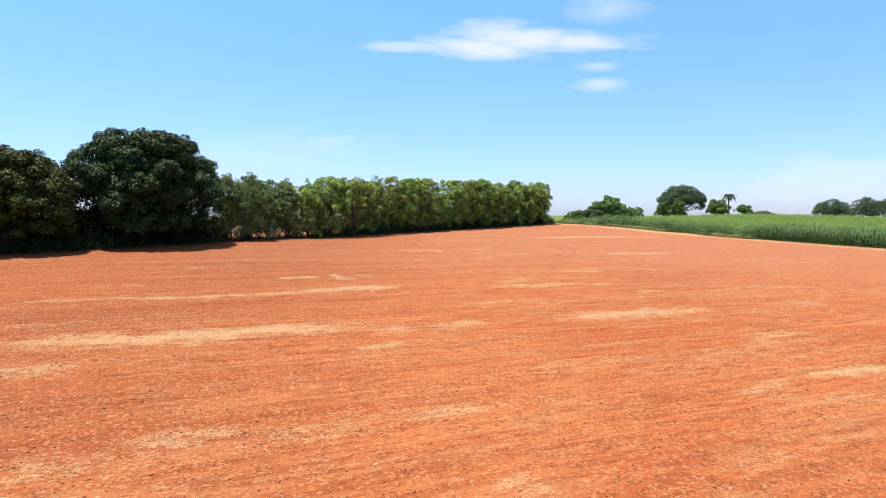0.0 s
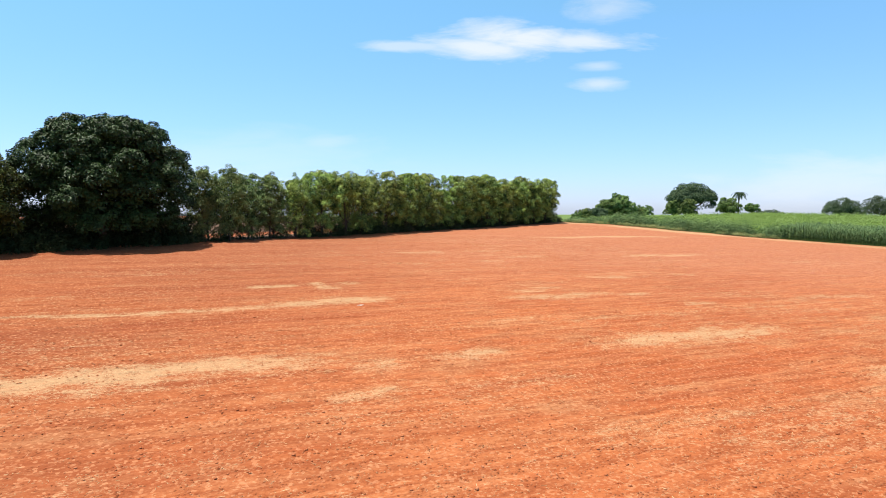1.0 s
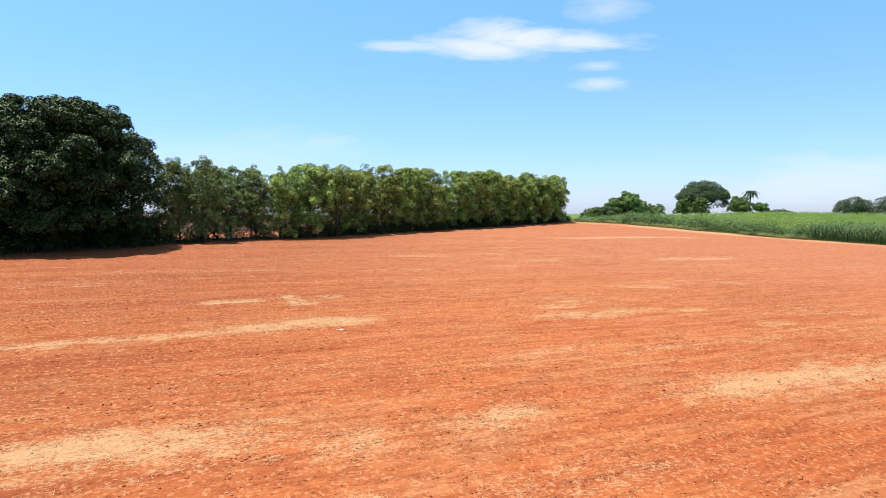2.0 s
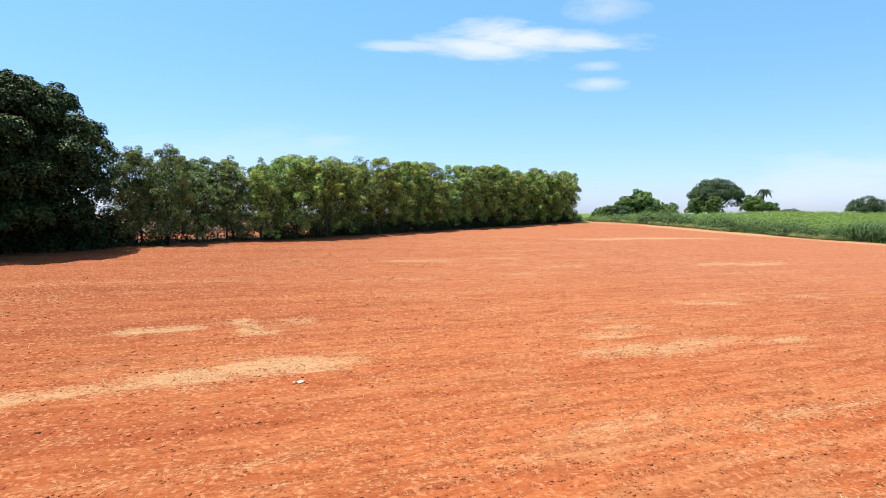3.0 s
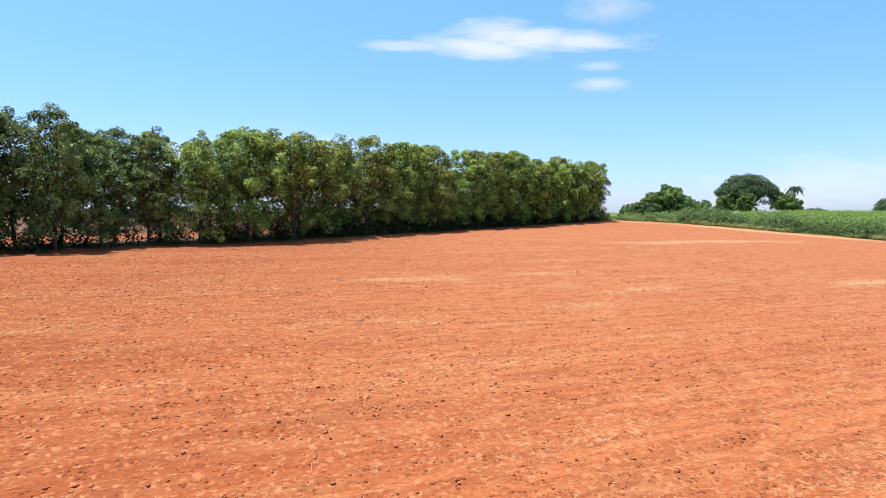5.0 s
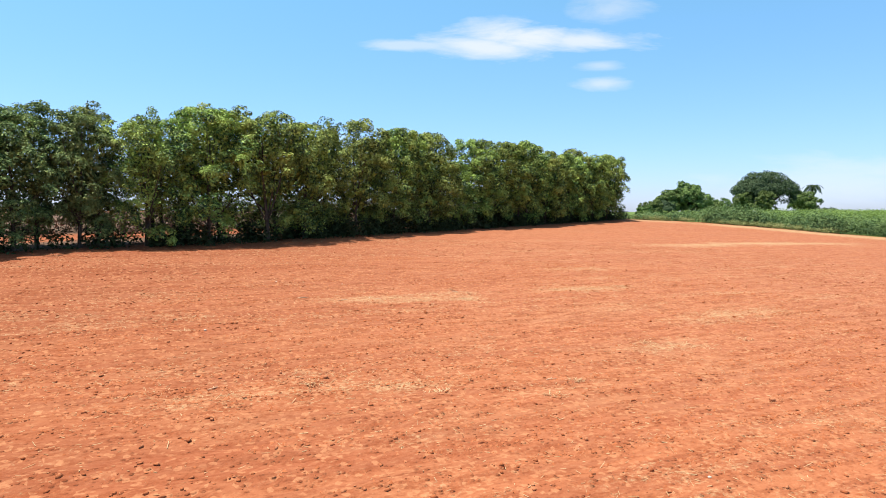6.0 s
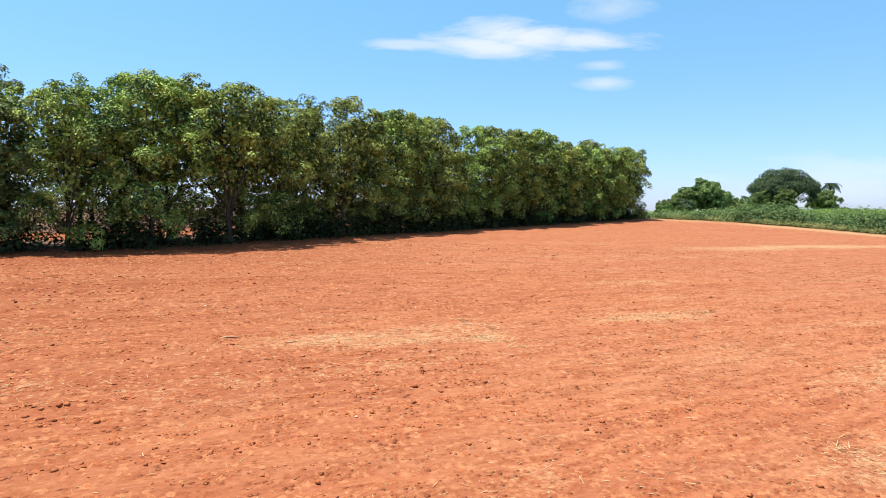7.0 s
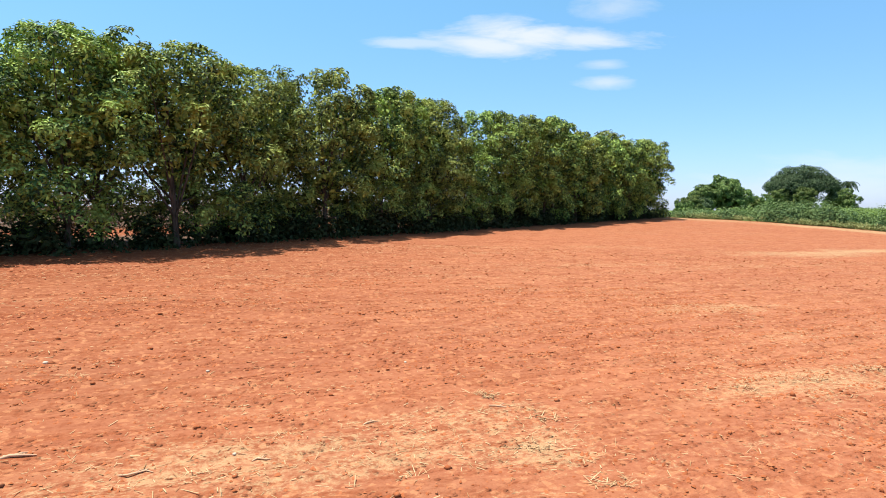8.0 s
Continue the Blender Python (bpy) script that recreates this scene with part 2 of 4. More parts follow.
LEAF_MID = leaf_material("hazy_pasture_leaves", (0.033, 0.060, 0.034), (0.060, 0.100, 0.050), (0.105, 0.152, 0.070), 0.6, 0.22)
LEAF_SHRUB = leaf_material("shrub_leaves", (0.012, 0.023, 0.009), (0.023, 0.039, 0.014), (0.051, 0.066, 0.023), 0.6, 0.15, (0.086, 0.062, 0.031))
LEAF_CASSAVA = leaf_material("broadleaf_crop", (0.036, 0.080, 0.034), (0.085, 0.155, 0.056), (0.165, 0.240, 0.085), 0.6, 0.22)
LEAF_RISE = leaf_material("young_crop", (0.135, 0.215, 0.056), (0.158, 0.240, 0.064), (0.185, 0.270, 0.075), 0.6, 0.3)
LEAF_WEED = leaf_material("margin_weeds", (0.094, 0.125, 0.043), (0.164, 0.195, 0.066), (0.281, 0.273, 0.117), 0.6, 0.3)
LEAF_CORN = leaf_material("corn_leaves", (0.026, 0.055, 0.021), (0.056, 0.100, 0.034), (0.130, 0.180, 0.068), 0.5, 0.18)
DRY = dry_material("dry_weeds", (0.098, 0.071, 0.053), (0.217, 0.161, 0.116))
STRAW = dry_material("straw", (0.30, 0.165, 0.075), (0.52, 0.38, 0.22))
LITTER = dry_material("pale_litter", (0.648, 0.630, 0.594), (0.738, 0.720, 0.684))
STONE = dry_material("whitish_stone", (0.375, 0.300, 0.232), (0.495, 0.420, 0.338))


# ---- mesh helpers ----
def mesh_of(name, verts, faces, mat):
    """A mesh from an array of corners and an array of faces with one corner count."""
    verts, faces = np.asarray(verts, dtype=np.float32), np.asarray(faces, dtype=np.int32)
    me = bpy.data.meshes.new(name)
    k = faces.shape[1]
    me.vertices.add(len(verts))
    me.vertices.foreach_set("co", verts.ravel())
    me.loops.add(faces.size)
    me.loops.foreach_set("vertex_index", faces.ravel())
    me.polygons.add(len(faces))
    me.polygons.foreach_set("loop_start", np.arange(0, faces.size, k, dtype=np.int32))
    me.update(calc_edges=True)
    me.materials.append(mat)
    return me


def part(name, me, parent, label=""):
    ob = new(name, me)
    ob.parent = parent
    if label:
        tagged(ob, label)
    return ob


def smooth(me):
    me.polygons.foreach_set("use_smooth", np.ones(len(me.polygons), dtype=bool))
    return me


def unit(a):
    return a / np.maximum(np.linalg.norm(a, axis=-1, keepdims=True), 1e-9)


def leaf_cards(rng, centres, normals, sizes, aspect=0.46, droop=0.3):
    """Folded, pointed leaves: four corners and two facets each."""
    nrm = unit(normals)
    rand = rng.normal(size=nrm.shape)
    rand[:, 2] -= droop
    a = unit(rand - (rand * nrm).sum(1, keepdims=True) * nrm)
    b = np.cross(nrm, a)
    s = sizes[:, None]
    base = centres - a * s * 0.5
    tip = centres + a * s * 0.5 - nrm * s * 0.12
    left = centres + b * s * aspect * 0.5 + nrm * s * 0.10
    right = centres - b * s * aspect * 0.5 + nrm * s * 0.10
    v = np.stack([base, right, tip, left], 1).reshape(-1, 3)
    i = np.arange(len(centres))[:, None] * 4
    f = np.concatenate([i + np.array([[0, 1, 2]]), i + np.array([[0, 2, 3]])], 1).reshape(-1, 3)
    return v, f


def crown_mesh(name, rng, lobes, clumps, clump_r, per, leaf, mat, low=-0.6, spread=(0.86, 1.08), up=0.35):
    """A crown of leaf clumps set on the skins of several lobes (x, y, z, rx, ry, rz)."""
    lobes = np.array(lobes, dtype=float)
    area = lobes[:, 3] * lobes[:, 5]
    pick = rng.choice(len(lobes), clumps, p=area / area.sum())
    out = lobes[pick, :3] * np.array([1.0, 1.0, 0.0])
    out = out / np.maximum(np.linalg.norm(out, axis=1, keepdims=True), 0.6)
    d = unit(unit(rng.normal(size=(clumps, 3))) + out * 0.55 + np.array([0, 0, 0.25]))
    d[:, 2] = np.where(d[:, 2] < low, -d[:, 2], d[:, 2])
    rad = rng.uniform(spread[0], spread[1], clumps)[:, None]
    c = lobes[pick, :3] + d * lobes[pick, 3:] * rad
    cr = clump_r * rng.uniform(0.6, 1.35, clumps)
    n = np.maximum((per * (cr / clump_r) ** 2 * rng.uniform(0.8, 1.2, clumps)).astype(int), 8)
    idx = np.repeat(np.arange(clumps), n)
    # leaves stand on the outer, upper side of each clump, like a cushion
    e = unit(unit(rng.normal(size=(len(idx), 3))) + d[idx] * 0.55 + np.array([0, 0, 0.3]))
    r = rng.uniform(0.25, 1.0, len(idx)) ** 0.45
    p = c[idx] + e * (cr[idx] * r)[:, None] * np.array([1.0, 1.0, 0.85])
    nrm = e * 1.1 + np.array([0, 0, up]) + rng.normal(size=e.shape) * 0.38
    v, f = leaf_cards(rng, p, nrm, leaf * rng.uniform(0.65, 1.35, len(idx)))
    return mesh_of(name, v, f, mat)


def inner_mesh(name, rng, n, centre, reach, leaf, mat):
    """Larger leaves added to fill the inside of a crown and block light there."""
    e = unit(rng.normal(size=(n, 3))) * rng.uniform(0.1, 1.0, (n, 1)) ** 0.5
    v, f = leaf_cards(rng, np.array(centre) + e * np.array(reach), rng.normal(size=(n, 3)) + np.array([0, 0, 0.5]), leaf * rng.uniform(0.6, 1.3, n), 0.55)
    return mesh_of(name, v, f, mat)


def limb_mesh(name, points, radii, sides=8, mat=None):
    """A tapered, bent round limb through the points."""
    pts = [Vector(p) for p in points]
    v, f = [], []
    for k, p in enumerate(pts):
        ahead = (pts[min(k + 1, len(pts) - 1)] - pts[max(k - 1, 0)]).normalized()
        side = ahead.orthogonal().normalized()
        other = ahead.cross(side)
        for s in range(sides):
            a = 2 * math.pi * s / sides
            v.append(p + (side * math.cos(a) + other * math.sin(a)) * radii[k] * (1 + 0.12 * math.sin(3 * a + k)))
    for k in range(len(pts) - 1):
        for s in range(sides):
            t = (s + 1) % sides
            f.append((k * sides + s, k * sides + t, (k + 1) * sides + t, (k + 1) * sides + s))
    return smooth(mesh_of(name, [tuple(q) for q in v], f, mat or BARK))


# ---- the lie of the land ----
def softplus(a):
    return np.logaddexp(0.0, a)


def ground(x, y):
    """Height of the soil: a field that climbs gently ahead and to the west."""
    x, y = np.asarray(x, dtype=float), np.asarray(y, dtype=float)
    u = np.minimum(y, 125.0) - np.maximum(x - 25.0, 0.0)
    s = -0.0309 * x + 0.0270 * y + 0.0135 * 15 * softplus((u - 70.0) / 15.0)
    s = s + 0.25 * np.exp(-(((x - 29) / 12) ** 2 + ((y - 106) / 12) ** 2))
    s = s + 0.024 * 4 * softplus((crop_side(x, y) - 8.0) / 4.0)
    s = 3.55 - 0.3 * softplus((3.55 - s) / 0.3)
    s = -6.0 + 0.5 * softplus((s + 6.0) / 0.5)
    d = np.hypot(x - 10, y - 90)
    w = np.clip((d - 120) / 330, 0, 1)
    w = w * w * (3 - 2 * w)
    return s * (1 - w) - (4.0 + 0.008 * np.maximum(d - 450, 0)) * w


def gz(x, y):
    return float(ground(x, y))


def value_noise(rng_seed, x, y):
    """Smooth noise in 0..1 on a unit lattice."""
    rng = np.random.default_rng(rng_seed)
    table = rng.random((256, 256))
    xi, yi = np.floor(x).astype(int), np.floor(y).astype(int)
    fx, fy = x - xi, y - yi
    fx, fy = fx * fx * (3 - 2 * fx), fy * fy * (3 - 2 * fy)
    g = lambda i, j: table[(xi + i) % 256, (yi + j) % 256]
    return (g(0, 0) * (1 - fx) + g(1, 0) * fx) * (1 - fy) + (g(0, 1) * (1 - fx) + g(1, 1) * fx) * fy


CT, ST = math.cos(TILL), math.sin(TILL)


def along(x, y):
    return x * CT + y * ST, -x * ST + y * CT


# windrows of straw left by the harvest: middle x, y, length, width, weight
WINDROWS = [
    (-11.4, 30.1, 17.5, 0.65, 0.72), (-5.4, 33.2, 5.4, 0.95, 0.85), (-8.8, 36.4, 2.6, 0.6, 0.85), (-6.2, 36.8, 1.2, 0.6, 0.7),
    (-9.1, 21.9, 11.4, 1.4, 0.85), (-8.0, 21.2, 4.5, 0.8, 0.60), (-11.9, 17.0, 2.6, 0.9, 0.60), (-2.2, 23.7, 1.8, 0.8, 0.60),
    (-2.2, 21.0, 1.9, 0.7, 0.65), (0.4, 25.0, 3.0, 0.7, 0.62), (9.1, 28.8, 9.0, 1.2, 0.80), (5.4, 36.6, 6.4, 1.0, 0.65),
    (5.0, 38.9, 1.9, 0.6, 0.70), (9.5, 38.0, 2.2, 0.6, 0.70), (20.4, 39.1, 6.8, 0.8, 0.55), (12.0, 35.7, 2.0, 0.7, 0.60),
    (13.7, 24.8, 4.2, 0.8, 0.60), (13.3, 19.8, 4.0, 0.8, 0.80), (9.3, 17.6, 2.3, 0.6, 0.60),
]
WINDROWS_NORTH = [
    (-5.6, 12.7, 2.4, 0.9, 0.58), (-7.3, 11.1, 2.6, 1.1, 0.46), (0.0, 14.7, 2.4, 0.7, 0.60), (1.4, 11.0, 1.2, 0.6, 0.65),
    (9.6, 43.9, 3.2, 0.8, 0.62), (15.3, 46.3, 2.0, 0.6, 0.60), (19.0, 60.0, 9.3, 1.0, 0.70), (6.0, 55.3, 4.6, 0.9, 0.58),
    (-7.0, 37.8, 1.0, 0.7, 0.70), (-6.5, 37.0, 0.9, 0.6, 0.70), (-5.4, 38.3, 1.3, 0.6, 0.62), (4.2, 37.5, 2.3, 0.7, 0.62),
    (-3.3, 48.0, 5.0, 0.8, 0.48), (20.0, 81.0, 21.0, 1.5, 0.85), (-2.9, 56.5, 5.1, 0.8, 0.56), (2.8, 59.1, 3.6, 0.8, 0.60),
    (2.8, 51.8, 2.5, 0.6, 0.50), (3.7, 63.7, 3.4, 0.7, 0.58), (-1.2, 56.6, 1.6, 0.7, 0.60), (-2.6, 48.3, 2.4, 0.6, 0.52),
]


def straw_cover(x, y):
    """How thickly straw lies on the soil, 0 to 1."""
    a, b = along(x, y)
    cover = (0.36 - 0.14 * np.clip((y - 44) / 8, 0, 1)) * np.clip(value_noise(5, a * 0.10 + 40, b * 0.75 + 9) * 1.7 - 0.7, 0, 1)
    cover = cover + 0.30 * np.clip(value_noise(6, a * 0.35, b * 1.6) * 2 - 1.0, 0, 1)
    edge = 0.45 + 1.1 * value_noise(7, a * 0.8, b * 2.0)
    for mx, my, length, width, weight in WINDROWS + WINDROWS_NORTH:
        ma, mb = mx * CT + my * ST, -mx * ST + my * CT
        r = ((a - ma) / (length * 0.55)) ** 2
        q = ((b - mb - 0.6 * (value_noise(8, a * 0.35, b * 0 + mb) - 0.5)) / (width * 0.85 * edge)) ** 2
        cover = np.maximum(cover, 1.15 * weight * np.exp(-r * r) * np.exp(-q))
    # trash at the headland beside the crops
    e = crop_side(x, y)
    cover = np.maximum(cover, 1.1 * np.exp(-(((e + 2.4) / 2.6) ** 2)) * (0.55 + value_noise(9, a * 0.2, b * 0.2)))
    return np.clip(cover, 0, 1)


# the crops' edge runs from (22, 110) south-east to (56, 78)
EDGE_A, EDGE_B = np.array([22.0, 110.0]), np.array([56.0, 78.0])
EDGE_D = (EDGE_B - EDGE_A) / np.linalg.norm(EDGE_B - EDGE_A)
EDGE_N = np.array([-EDGE_D[1], EDGE_D[0]])


def crop_side(x, y):
    """Metres past the crops' edge (negative on the bare field)."""
    return (x - EDGE_A[0]) * EDGE_N[0] + (y - EDGE_A[1]) * EDGE_N[1]


# the tree row follows y = 1.244 x + 90.7
ROW_D = np.array([1.0, 1.244]) / math.hypot(1.0, 1.244)
ROW_N = np.array([-ROW_D[1], ROW_D[0]])


def row_at(x, off=0.0):
    """A place on the row's line at this x, moved off metres to its far side."""
    return x + ROW_N[0] * off, 1.244 * x + 90.7 + ROW_N[1] * off


def row_side(x, y):
    return (x - 0.0) * ROW_N[0] + (y - 90.7) * ROW_N[1]


def spaced(lo, hi, step, far, growth=1.13):
    inner = list(np.arange(lo, hi + step / 2, step))
    up, down, s = [], [], step
    p, q = inner[-1], inner[0]
    while p < far or q > -far:
        s *= growth
        p, q = p + s, q - s
        up.append(p)
        down.append(q)
    return np.array(down[::-1] + inner + up)


def relief(x, y, a, b):
    """Harrow ridges, and the lumps and hollows of broken soil between them."""
    ridges = 0.022 * np.sin(b * 2 * math.pi / 0.62 + 2.0 * value_noise(1, a * 0.25, b * 0.3)) * (0.3 + value_noise(18, a * 0.3, b * 0.5))
    rough = 0.040 * (value_noise(2, a * 0.9, b * 1.9) - 0.5)
    return ridges, rough


def turned_up(a, b):
    """Where clods lie thick: broken lines along the harrow's passes, 0 to 1."""
    line = 0.5 + 0.5 * np.sin(b * 2 * math.pi / 0.62 + 2.0 * value_noise(1, a * 0.25, b * 0.3))
    return np.clip(value_noise(13, a * 0.35, b * 0.9) * 1.5 - 0.3, 0.04, 1) * (0.12 + 0.88 * line ** 3)


def build_ground():
    xs = spaced(-17.0, 17.5, 0.18, 4000, 1.05)
    ys = spaced(8.0, 76.0, 0.18, 4000, 1.06)
    X, Y = np.meshgrid(xs, ys)
    Z = ground(X, Y)
    a, b = along(X, Y)
    near = np.clip(1.2 - np.hypot((X - 3) / 45, (Y - 45) / 60), 0, 1)
    bare = np.clip(-crop_side(X, Y), 0, 1) * np.clip(-row_side(X, Y) - 1, 0, 1)
    ridges, rough = relief(X, Y, a, b)
    swell = 0.16 * (value_noise(4, a * 0.06, b * 0.22) - 0.5)
    Z = Z + (ridges + rough) * near * bare + swell * near
    nx, ny = len(xs), len(ys)
    i = (np.arange(ny - 1)[:, None] * nx + np.arange(nx - 1)[None, :]).ravel()
    faces = np.stack([i, i + 1, i + nx + 1, i + nx], 1)
    me = mesh_of("ground", np.stack([X.ravel(), Y.ravel(), Z.ravel()], 1), faces, SOIL)
    straw = straw_cover(X, Y)
    me.attributes.new("straw", "FLOAT", "POINT").data.foreach_set("value", straw.ravel().astype(np.float32))
    side, row = crop_side(X, Y), row_side(X, Y)
    green = np.clip((side + 0.3) / 0.8, 0, 1)
    green = np.maximum(green, np.clip((np.hypot(X, Y - 60) - 220) / 120, 0, 1) * np.clip(1 - row / 30, 0.25, 1))
    me.attributes.new("green", "FLOAT", "POINT").data.foreach_set("value", green.ravel().astype(np.float32))
    # brown band under the row, then brown ground from 4 m behind it
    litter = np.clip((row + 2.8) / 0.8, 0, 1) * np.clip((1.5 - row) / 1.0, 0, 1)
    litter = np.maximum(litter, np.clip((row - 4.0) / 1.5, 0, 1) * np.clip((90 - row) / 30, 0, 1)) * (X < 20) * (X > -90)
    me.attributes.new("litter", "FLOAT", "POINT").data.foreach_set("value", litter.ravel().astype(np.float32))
    smooth(me)
    tagged(new("ground", me), "bare red-orange tilled soil with pale straw windrows", "ground", kind="structure")


build_ground()


# ---- trees of the windbreak row ----
def tree_kind(name, seed, height, width, bole, lobes_n, clumps, clump_r, per, leaf, mat, lobe=0.21, low=3, spire=0.0):
    """One tree with a bent trunk, limbs and a crown of rounded boughs; its foot is at the origin, sunk a little."""
    rng = np.random.default_rng(seed)
    tree = new(name)
    lean = rng.normal(size=2) * 0.18
    stem = [(0, 0, -0.15), (lean[0] * 0.4, lean[1] * 0.4, height * 0.22), (lean[0], lean[1], height * 0.5), (lean[0] * 0.6, lean[1] * 1.4, height * 0.86)]
    r0 = 0.011 * height + 0.01
    part("trunk", limb_mesh("trunk", stem, (r0 * 1.25, r0, r0 * 0.7, r0 * 0.2)), tree)
    lobes = []
    for k in range(lobes_n):
        f = ((k + 0.5) / lobes_n) ** 0.8
        girth = math.sqrt(max(1 - ((f - 0.45) / 0.58) ** 2, 0.05)) if f > 0.45 else 1 - 0.35 * ((0.45 - f) / 0.45) ** 1.5
        rr = width * lobe * rng.uniform(0.75, 1.2)
        rz = rr * rng.uniform(0.75, 1.0)
        a = k * 2.39996 + rng.uniform(-0.35, 0.35)
        off = max(width * 0.5 * girth - rr * 0.9, 0.0) * rng.uniform(0.85, 1.12)
        h = min(bole + (height - bole) * f + rng.uniform(-0.2, 0.2), height - rz)
        lobes.append((lean[0] * f + off * math.cos(a), lean[1] * f + off * math.sin(a), h, rr, rr, rz))
        if k % 3 == 0:
            b0 = min(height * rng.uniform(0.12, 0.4), h - 0.4)
            mid = (off * 0.55 * math.cos(a), off * 0.55 * math.sin(a), b0 + (h - b0) * 0.45)
            part("limb", limb_mesh("limb", [(lean[0] * 0.5, lean[1] * 0.5, b0), mid, (off * 1.1 * math.cos(a), off * 1.1 * math.sin(a), h)], (r0 * 0.5, r0 * 0.35, r0 * 0.12), 6), tree)
    for k in range(low):  # low hanging boughs
        a = rng.uniform(0, 2 * math.pi)
        rr = width * lobe * rng.uniform(0.55, 0.95)
        d = width * rng.uniform(0.08, 0.30)
        lobes.append((d * math.cos(a), d * math.sin(a), rng.uniform(0.6, 2.4), rr, rr, rr * 0.8))
    if spire:
        lobes.append((lean[0], lean[1], height + spire * 0.3, 0.3, 0.3, spire))
    crown = part("crown", crown_mesh("crown", rng, lobes, clumps, clump_r, per, leaf, mat, spread=(0.72, 1.03), up=0.62), tree)
    part("inner_leaves", inner_mesh("inner_leaves", rng, 1500, (lean[0] * 0.5, lean[1] * 0.5, bole + (height - bole) * 0.5), (width * 0.34, width * 0.34, (height - bole) * 0.44), leaf * 1.5, mat), crown)
    return tree


ROW_LABEL = "leafy green windbreak tree with a dense lumpy crown"
ROW_THIN = "slender windbreak tree with a sparse grey-green top"
ROW_OPEN = "leafy windbreak tree with bare trunk below a high crown"
dense_kinds = [
    tree_kind("windbreak_tree", 11, 7.0, 4.9, 0.9, 22, 225, 0.385, 62, 0.16, LEAF_ROW, 0.175, 8),
    tree_kind("windbreak_tree", 12, 7.0, 5.2, 0.8, 24, 235, 0.385, 62, 0.16, LEAF_ROW, 0.165, 8),
    tree_kind("windbreak_tree", 13, 7.0, 4.7, 1.0, 21, 220, 0.38, 62, 0.155, LEAF_ROW, 0.18, 8),
    tree_kind("windbreak_tree", 14, 7.0, 5.1, 0.8, 23, 230, 0.385, 62, 0.16, LEAF_ROW, 0.17, 8),
]
open_kinds = [
    tree_kind("windbreak_tree", 18, 7.0, 5.2, 1.9, 22, 225, 0.385, 62, 0.16, LEAF_ROW, 0.175, 9),
    tree_kind("windbreak_tree", 19, 7.0, 5.0, 1.6, 21, 220, 0.385, 62, 0.16, LEAF_ROW, 0.18, 9),
    tree_kind("windbreak_tree", 20, 7.0, 5.4, 2.0, 23, 230, 0.385, 62, 0.16, LEAF_ROW, 0.17, 9),
]
distant_kinds = [
    tree_kind("windbreak_tree", 15, 7.0, 4.6, 0.7, 20, 150, 0.45, 56, 0.21, LEAF_ROW, 0.17, 7),
    tree_kind("windbreak_tree", 16, 7.0, 4.9, 0.7, 21, 160, 0.45, 56, 0.21, LEAF_ROW, 0.17, 7),
    tree_kind("windbreak_tree", 17, 7.0, 4.5, 0.8, 19, 145, 0.44, 56, 0.21, LEAF_ROW, 0.18, 7),
]
thin_kinds = [
    tree_kind("windbreak_tree", 21, 6.2, 3.7, 0.7, 20, 230, 0.30, 50, 0.14, LEAF_THIN, 0.17, 7, 0.3),
    tree_kind("windbreak_tree", 22, 6.2, 3.9, 0.7, 21, 235, 0.31, 50, 0.14, LEAF_THIN, 0.16, 7, 0.2),
]


wispy_kind = tree_kind("windbreak_sapling", 23, 6.8, 2.0, 2.6, 9, 34, 0.26, 22, 0.14, LEAF_THIN, 0.14, 1, 0.35)


